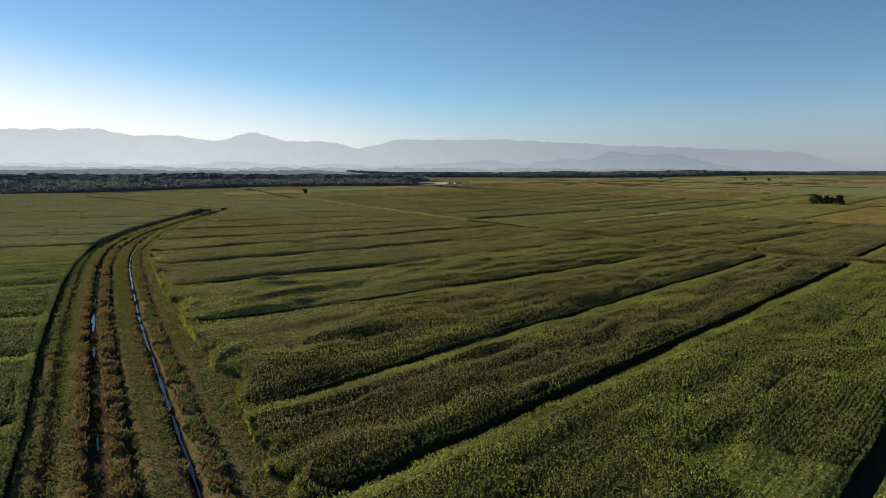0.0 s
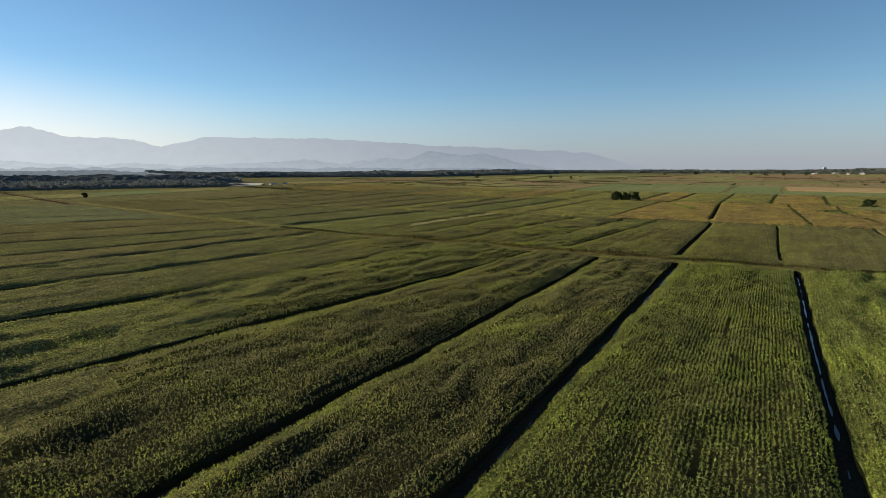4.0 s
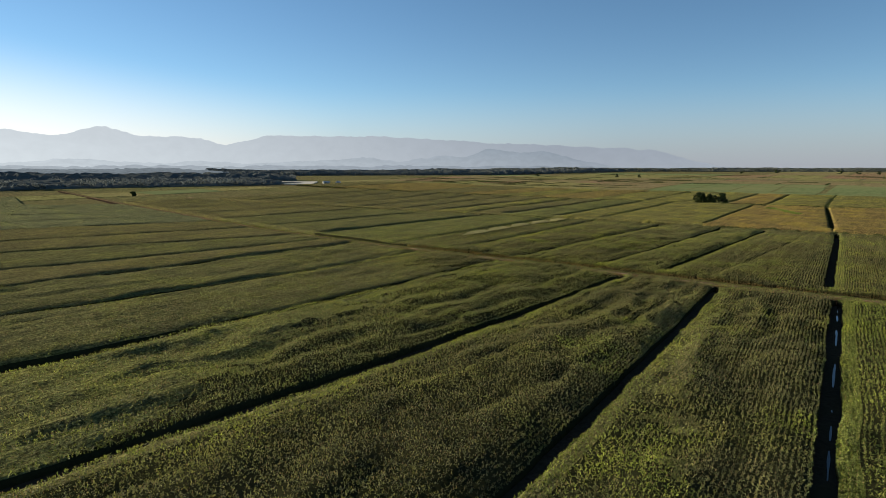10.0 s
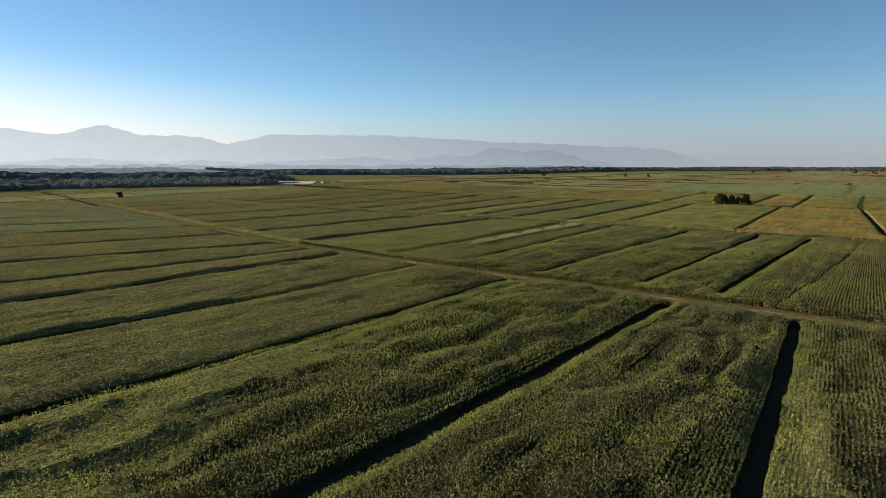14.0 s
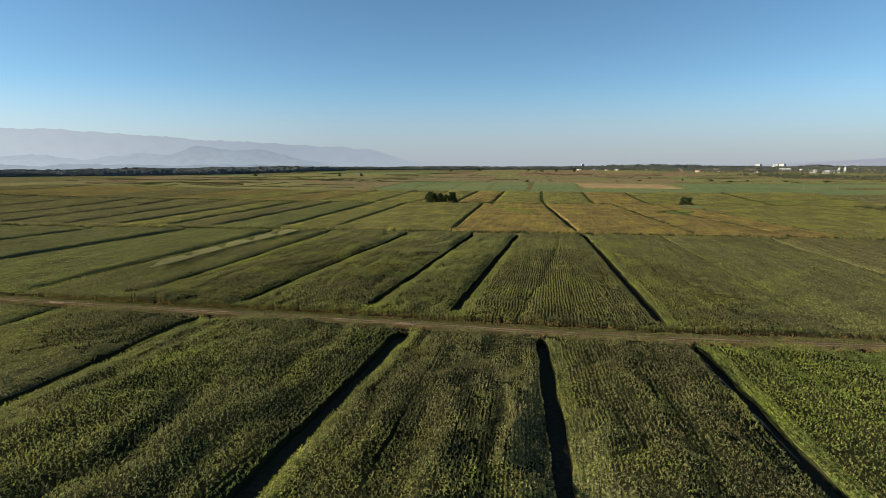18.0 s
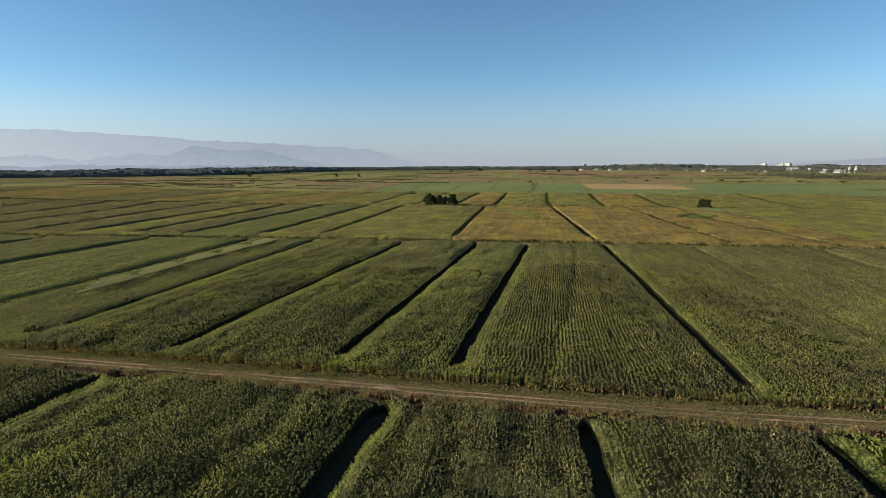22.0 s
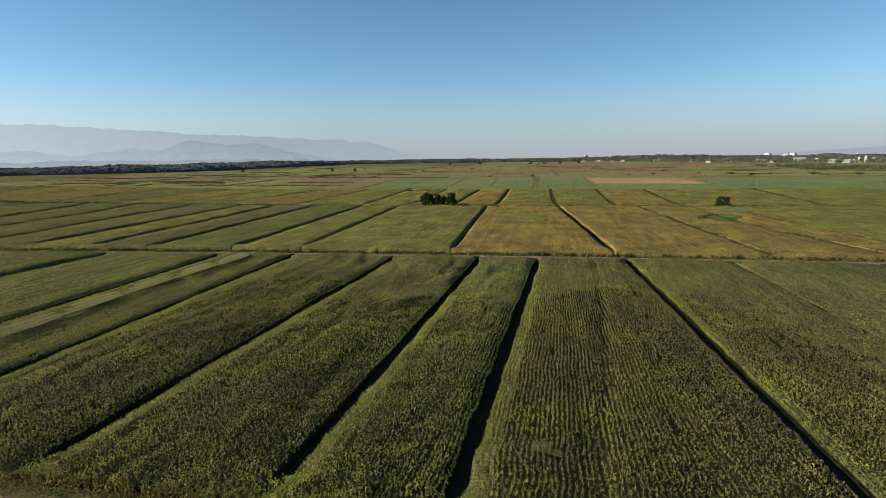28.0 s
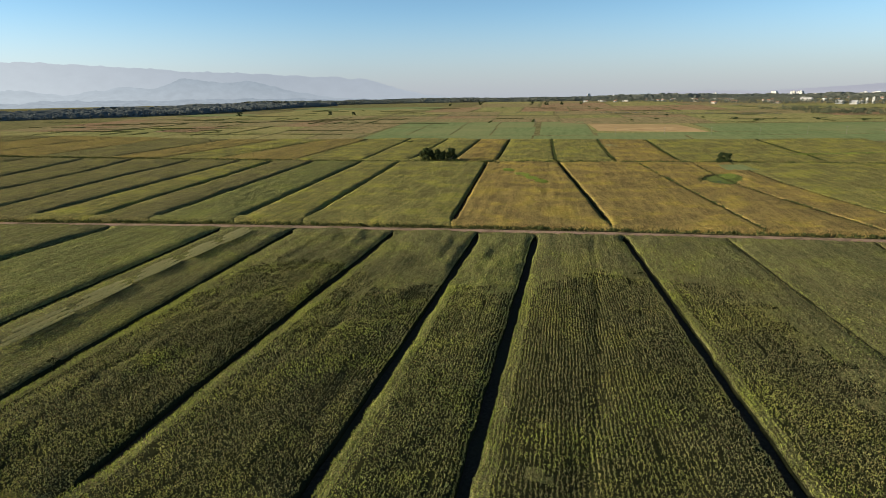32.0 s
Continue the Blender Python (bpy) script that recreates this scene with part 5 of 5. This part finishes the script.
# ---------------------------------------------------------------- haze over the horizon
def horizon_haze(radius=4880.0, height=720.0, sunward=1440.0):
    """A glowing shell painted as hazy air low over the horizon, all round: bright towards the sun, greyish mauve away
    from it, thinning out upwards.
    """
    m, n, l, p, out = nodes_of("glowing_haze")
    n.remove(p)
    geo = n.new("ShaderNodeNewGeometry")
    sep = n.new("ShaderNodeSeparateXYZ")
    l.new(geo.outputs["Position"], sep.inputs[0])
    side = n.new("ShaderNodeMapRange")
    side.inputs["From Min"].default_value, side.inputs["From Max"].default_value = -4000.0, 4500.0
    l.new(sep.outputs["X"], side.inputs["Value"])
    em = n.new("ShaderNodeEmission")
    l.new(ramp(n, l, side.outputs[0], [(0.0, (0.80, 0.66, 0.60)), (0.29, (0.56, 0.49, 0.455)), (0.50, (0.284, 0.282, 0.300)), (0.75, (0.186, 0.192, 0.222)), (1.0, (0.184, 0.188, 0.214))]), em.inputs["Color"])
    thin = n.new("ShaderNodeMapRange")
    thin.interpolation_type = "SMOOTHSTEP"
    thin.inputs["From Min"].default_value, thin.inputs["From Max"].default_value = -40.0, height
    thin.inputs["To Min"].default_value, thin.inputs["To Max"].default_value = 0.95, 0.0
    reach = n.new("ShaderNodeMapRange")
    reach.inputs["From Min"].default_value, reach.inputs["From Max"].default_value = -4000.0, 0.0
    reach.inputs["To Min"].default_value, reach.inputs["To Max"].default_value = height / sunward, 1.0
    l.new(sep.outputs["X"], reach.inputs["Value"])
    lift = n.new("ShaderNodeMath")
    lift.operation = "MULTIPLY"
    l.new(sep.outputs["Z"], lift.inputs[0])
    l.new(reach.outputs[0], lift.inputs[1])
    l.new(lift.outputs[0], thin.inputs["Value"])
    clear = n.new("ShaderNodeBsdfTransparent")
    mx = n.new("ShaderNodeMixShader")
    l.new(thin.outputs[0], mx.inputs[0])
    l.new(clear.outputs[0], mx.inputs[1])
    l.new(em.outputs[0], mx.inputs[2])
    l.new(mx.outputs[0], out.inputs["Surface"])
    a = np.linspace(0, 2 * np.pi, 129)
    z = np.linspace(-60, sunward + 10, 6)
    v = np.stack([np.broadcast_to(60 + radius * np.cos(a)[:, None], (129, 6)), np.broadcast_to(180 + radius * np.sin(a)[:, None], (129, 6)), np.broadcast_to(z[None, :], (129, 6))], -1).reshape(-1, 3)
    tagged(new("backdrop", mesh_from("backdrop", v, grid_quads(129, 6), [m], None, True)), "glowing shell painted as pale haze low over the horizon", "haze", kind="structure")


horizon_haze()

# ---------------------------------------------------------------- town
def box(bm, x, y, z, sx, sy, sz):
    m = bmesh.ops.create_cube(bm, size=1.0)["verts"]
    bmesh.ops.scale(bm, vec=(sx, sy, sz), verts=m)
    bmesh.ops.translate(bm, vec=(x, y, z + sz / 2), verts=m)


def slab(name, y, z, w, d, h, material):
    bm = bmesh.new()
    box(bm, 0, y, z, w, d, h)
    me = bpy.data.meshes.new(name)
    bm.to_mesh(me)
    bm.free()
    me.materials.append(material)
    return me


WINDOW_FRAME, WINDOW_PANE = slab("window", 0, 0, 1.8, 0.12, 1.6, M_PALEROOF), slab("pane", -0.05, 0.1, 1.6, 0.08, 1.4, M_GLASS)


def building(x, y, w, d, h, turn, wall, roof, label, floors, bays, pitched=False):
    z = float(land(x, y)) - 0.9
    ob = tagged(new("building"), label, "building", "town buildings")
    ob.matrix_world = pose(x, y, z, 0, 0, turn)
    bm = bmesh.new()
    box(bm, 0, 0, 0, w, d, h)
    part("wall", bm, wall, ob)
    bm = bmesh.new()
    if pitched:
        vs = [bm.verts.new(p) for p in ((-w / 2 - 0.5, -d / 2 - 0.5, h), (w / 2 + 0.5, -d / 2 - 0.5, h), (w / 2 + 0.5, d / 2 + 0.5, h), (-w / 2 - 0.5, d / 2 + 0.5, h), (-w / 2 - 0.5, 0, h + d * 0.25), (w / 2 + 0.5, 0, h + d * 0.25))]
        for f in ((0, 1, 5, 4), (2, 3, 4, 5), (0, 4, 3), (1, 2, 5), (3, 2, 1, 0)):
            bm.faces.new([vs[k] for k in f])
    else:
        box(bm, 0, 0, h, w + 0.6, d + 0.6, 0.8)
    top = part("roof", bm, roof, ob)
    if not pitched:
        bm = bmesh.new()
        box(bm, w * 0.15, 0, h + 0.8, w * 0.3, d * 0.4, 2.2)
        part("stair_head", bm, wall, top)
    for f in range(floors):
        for b in range(bays):
            opening = child("window", WINDOW_FRAME, ob)
            opening.location = (-w / 2 + w * (b + 0.5) / bays, -d / 2 - 0.02, h * (f + 0.45) / floors)
            child("pane", WINDOW_PANE, opening)
    return ob


def town():
    r = random.Random(9)
    for px, py, w, h in [(1890, 772, 4.6, 15), (1886, 785, 4.6, 13), (2809, 1410, 24, 24), (2882, 1365, 17, 24), (2799, 1304, 22, 24), (2725, 1219, 14, 14), (2871, 1100, 25, 18), (2979, 1088, 34, 18),
                         (2617, 1469, 26, 15), (2694, 1296, 15, 15), (2217, 1917, 7, 24), (2117, 1718, 17, 17), (2755, 1638, 16, 20)]:
        building(px, py, w, 5 if w < 6 else 14, h, r.uniform(-100, -80), M_WALL, M_GREYROOF, "white multi-storey block in the far town", max(3, int(h / 3.4)), 1 if w < 6 else 3)
    building(1893, 800, 11, 9, 6, -85, M_WALL, M_GREYROOF, "white low wing beside a tall silo block", 2, 4)
    for px, py, w in [(1847, 832, 17), (1830, 795, 16), (3035, 1241, 60), (2082, 1001, 32)]:
        building(px, py, w, 14, 6, r.uniform(-95, -80), M_WALL, M_GREYROOF, "long low white shed at the town's edge", 1, 5, True)
    for px, py in [(1797, 1136), (1980, 1070), (1935, 1271), (1850, 985), (1905, 1130)]:
        building(px, py, r.uniform(12, 20), 9, 4.5, r.uniform(-100, -75), M_CREAM, M_ROOF, "low cream house with a tile roof on open land", 1, 3, True)
    for k in range(105):
        a, d = radians(r.uniform(51, 78)), r.uniform(2120, 2700)
        px, py = 102 + d * math.sin(a), 238 + d * math.cos(a)
        building(px, py, r.uniform(6, 12), r.uniform(6, 9), r.uniform(3, 4.8), r.uniform(-110, -65), r.choice([M_WALL, M_CREAM, M_WALL]), r.choice([M_ROOF, M_GREYROOF, M_ROOF, M_PALEROOF]),
                 "low pale house with a shallow roof among trees", 1, 3, True)


town()


# ---------------------------------------------------------------- pools and small works at the wood's corner
def pool(corners, label, z=0.05):
    p = resample(corners + [corners[0]], 6.0)[:-1]
    c = p.mean(0)
    n = len(p)
    zz = float(land(*c)) - 0.6 + z
    v = np.concatenate([np.c_[p, np.full(n, zz)], [[*c, zz]]])
    q = np.stack([np.arange(n), (np.arange(n) + 1) % n, np.full(n, n)], 1)
    return tagged(new("pool", mesh_from("pool", v, q, [M_WATER])), label, "water", kind="structure")


pool([(-58, 1225), (-36, 1212), (-14, 1222), (-18, 1280), (-50, 1290)], "bright open pool of a sand pit", 2.2)
parcel([(-76, 1196), (6, 1194), (14, 1310), (-66, 1320)], M_SAND, "pale bare sand of a sand pit", 1.6, 12.0, "sand_flat")
pool([(-395, 1012), (-345, 1022), (-325, 1040), (-390, 1024)], "bright strip of river water before the wood", 2.2)
pool([(-130, 1118), (-85, 1134), (-78, 1148), (-128, 1130)], "bright strip of river water before the wood", 2.2)


# ---------------------------------------------------------------- smaller things
def utility_pole(x, y, turn):
    ob = tagged(new("utility_pole"), "pale slim utility pole standing in low green crop", "pole", "utility poles")
    ob.matrix_world = pose(x, y, float(land(x, y)) - 0.9, 0, 0, turn)
    bm = bmesh.new()
    limb(bm, (0, 0, 0), (0, 0, 9.5), 0.16, 0.1, 8)
    part("post", bm, M_POST, ob)
    bm = bmesh.new()
    box(bm, 0, 0.16, 8.7, 2.2, 0.14, 0.16)
    arm = part("crossarm", bm, M_STEEL, ob)
    for k in (-0.9, 0.0, 0.9):
        bm = bmesh.new()
        limb(bm, (k, 0.16, 8.86), (k, 0.16, 9.12), 0.07, 0.05, 6)
        part("insulator", bm, M_STEEL, arm)
    return ob


for k, (x, y) in enumerate([(771, 723), (809, 675), (837, 627), (865, 580), (904, 541), (930, 508), (955, 476)]):
    utility_pole(x, y, -48)


def scatter(centre, radius, turn, count, seed):
    """Places strewn over an ellipse."""
    r = np.random.default_rng(seed)
    a, q = r.uniform(0, 2 * np.pi, count), np.sqrt(r.uniform(0, 1, count))
    x, y = q * np.cos(a) * radius[0], q * np.sin(a) * radius[1]
    c, s = math.cos(radians(turn)), math.sin(radians(turn))
    return np.stack([centre[0] + c * x - s * y, centre[1] + s * x + c * y], 1)


def patch(name, centre, radius, turn, count, height, z, material, label, seed, width=0.5, lean=0.7, category="weeds"):
    xy = scatter(centre, radius, turn, count, seed)
    xyz = np.c_[xy, land(xy[:, 0], xy[:, 1]) + z]
    return tagged(new(name, blades(name, xyz, height, material, width, 3, lean, seed)), label, category, kind="stuff")


# flattened pale maize, weedy spots and the pond clearing
for k, (x, y) in enumerate([(104, 418), (122, 436), (142, 455), (162, 472), (181, 488)]):
    for j, o in enumerate((-3.6, -0.6, 2.6)):
        patch("flattened_maize", (x - 0.67 * o + 3 * j, y + 0.74 * o + 2 * j), (13 - 2 * j, 1.0 + 0.12 * k), 42, 620, 0.5, 2.2, STRAW, "pale flattened maize lying in long swathes", 200 + 3 * k + j, 0.18, 1.4, "crop")
for k, (x, y, a, b) in enumerate([(424, 568, 7, 4), (413, 543, 9, 5), (404, 524, 8, 4), (397, 509, 7, 4)]):
    patch("weeds", (x, y), (a, b), 60, 420, 1.0, 1.75, M_BRIGHT, "bright green weeds standing in ripe maize", 210 + k, 0.6)
pool([(468, 441), (478, 445), (487, 432), (483, 424), (472, 428)], "dark small pond in a field clearing", 1.9)
patch("reeds", (512, 440), (15, 5), 20, 700, 0.8, 0.85, M_BRIGHT, "yellow-green grass in a field clearing", 223, 0.5)
patch("reeds", (497, 435), (29, 11), 20, 2600, 0.8, 0.8, M_GREEN_GRASS, "bright green grass round a small pond", 220, 0.5)
# Dark blades added in place of the shaded crop edge.
patch("reeds", (484, 444), (15, 2.6), 25, 700, 1.3, 0.8, M_TREE, "dark strip standing for shade at the clearing's edge", 221, 0.5)
patch("weeds", (640, 632), (14, 6), 45, 300, 0.5, 1.5, M_GREY_GRASS, "pale dead patch in the maize", 222, 0.7)
# Slab lifted until it shows over the maize from the camera.
parcel([(556, 440), (578, 462), (566, 476), (540, 455)], M_RICE, "small square of green crop raised to fit the camera's view", 2.85, 6.0)
for k, (x, y) in enumerate([(695, 455), (715, 436), (735, 420)]):
    patch("weeds", (x, y), (26, 5), -38, 300, 0.6, 1.7, CORN["yellow"], "yellow-green streak of young maize", 230 + k, 0.9)
water(D[11], 0.0, 0.7, -0.55, "still water in a field ditch", 45, 0.6)


def bush(x, y, height, width, seed, label, material=None):
    r = np.random.default_rng(seed)
    ob = tagged(new("bush"), label, "bush", "bushes")
    ob.matrix_world = Matrix.Translation((x, y, float(land(x, y)) - 0.8))
    for k in range(5):
        bm = bmesh.new()
        a = k * 1.26
        limb(bm, (0, 0, 0), (math.cos(a) * width * 0.25, math.sin(a) * width * 0.25, height * 0.6), 0.06, 0.02, 5)
        part("stem", bm, M_BARK, ob)
    q = np.concatenate([leaf_ball(r, np.array((r.normal(0, width * 0.2), r.normal(0, width * 0.2), height * r.uniform(0.35, 0.75))), np.array((width, width, height)) * 0.24, 60, 0.22 + 0.02 * width) for _ in range(9)])
    v = q.reshape(-1, 3)
    child("crown", mesh_from("crown", v, np.arange(len(v)).reshape(-1, 4), [material or M_TREE]), ob)
    return ob


bush(451, 610, 3.6, 5, 301, "round dark bush on the ditch bank")
bush(412, 544, 3.4, 6, 302, "dark green bush standing in ripe maize")
bush(516, 833, 3.5, 12, 303, "low dark scrub at a field's end")
bush(535, 820, 3.5, 9, 304, "low dark scrub at a field's end")
for k, (x, y, h, w) in enumerate([(-33, 78, 1.3, 2.0), (-37, 82, 1.1, 1.6), (-48, 101, 1.2, 1.8), (-41, 91, 1.0, 1.5), (-62, 124, 1.2, 1.8), (-75, 146, 1.2, 1.9)]):
    bush(x, y, h + 0.5, w, 310 + k, "dry rust-coloured bush on the channel bank", M_RUST)


for k, (x, y, h, w) in enumerate([(1116, 735, 5.4, 9), (1100, 693, 4.2, 14), (1176, 567, 5, 13), (1147, 882, 5.5, 8), (1049, 842, 3, 6), (1177, 632, 3.4, 7), (1130, 800, 3, 6), (1160, 690, 3, 8)]):
    bush(x, y, h, w, 330 + k, "dark round bush on brown fallow land")


# dark weeds added in the field ditches to hide sunlit walls and stand for shade
for k, (line, tall) in enumerate([(C[12], 1.1), (C[13], 1.9), (C[14], 1.7), (C[15], 1.6), (D[11], 0.8), (D[12], 1.7), (D[13], 1.6), (D[14], 1.6), (D[15], 1.6)]):
    grass(line, -0.5, 0.5, 11.0, tall, M_WEED, 0.5 if tall > 1.3 else -0.6, "dark weeds added to read as a field ditch's shade", 400 + k, 0.32, clumpy=0.9)


# bare earth where ditches meet the dirt road
def bare_earth(x, y, a, b, turn, label):
    n = 22
    t = np.linspace(0, 2 * np.pi, n, endpoint=False)
    r = 1 + 0.18 * vnoise(t * 2, t * 0 + x, 8)
    c, s = math.cos(radians(turn)), math.sin(radians(turn))
    px, py = a * r * np.cos(t), b * r * np.sin(t)
    ring = np.stack([x + c * px - s * py, y + s * px + c * py, np.full(n, 0.1)], 1)
    inner = np.stack([x + 0.6 * (c * px - s * py), y + 0.6 * (s * px + c * py), np.full(n, 0.26)], 1)
    v = np.concatenate([ring, inner, [[x, y, 0.3]]])
    i = np.arange(n)
    j = (i + 1) % n
    q = np.concatenate([np.stack([i, j, j + n, i + n], 1), np.stack([i + n, j + n, np.full(n, 2 * n), np.full(n, 2 * n)], 1)[:, [0, 1, 2, 2]]])
    bm = bmesh.new()
    vs = [bm.verts.new(p) for p in v]
    for k in range(n):
        bm.faces.new((vs[k], vs[(k + 1) % n], vs[(k + 1) % n + n], vs[k + n]))
        bm.faces.new((vs[k + n], vs[(k + 1) % n + n], vs[2 * n]))
    me = bpy.data.meshes.new("bare_earth")
    bm.to_mesh(me)
    bm.free()
    me.materials.append(M_DIRT)
    return tagged(new("bare_earth", me), label, "ground", kind="structure")


bare_earth(129.6, 292.4, 2.4, 0.7, -50, "bare pinkish earth over a culvert in the dirt road")
bare_earth(65, 372.8, 3.4, 0.8, -54, "bare pinkish earth over a culvert in the dirt road")


# works at the sand pit
def shed(x, y, turn, label):
    ob = tagged(new("shed"), label, "shed", "sand pit works")
    ob.matrix_world = pose(x, y, float(land(x, y)) - 0.9, 0, 0, turn)
    bm = bmesh.new()
    box(bm, 0, 0, 0, 12, 6, 3.4)
    part("wall", bm, M_GREYROOF, ob)
    bm = bmesh.new()
    vs = [bm.verts.new(p) for p in ((-6.4, -3.4, 3.4), (6.4, -3.4, 3.4), (6.4, 3.4, 3.4), (-6.4, 3.4, 3.4), (-6.4, 0, 5), (6.4, 0, 5))]
    for f in ((0, 1, 5, 4), (2, 3, 4, 5), (0, 4, 3), (1, 2, 5), (3, 2, 1, 0)):
        bm.faces.new([vs[k] for k in f])
    part("roof", bm, M_GREYROOF, ob)
    bm = bmesh.new()
    box(bm, -2, -3.05, 0, 2.4, 0.1, 2.6)
    part("door", bm, M_GLASS, ob)
    return ob


shed(30, 1228, 20, "dark grey shed at the sand pit")
shed(52, 1240, 70, "dark grey shed at the sand pit")
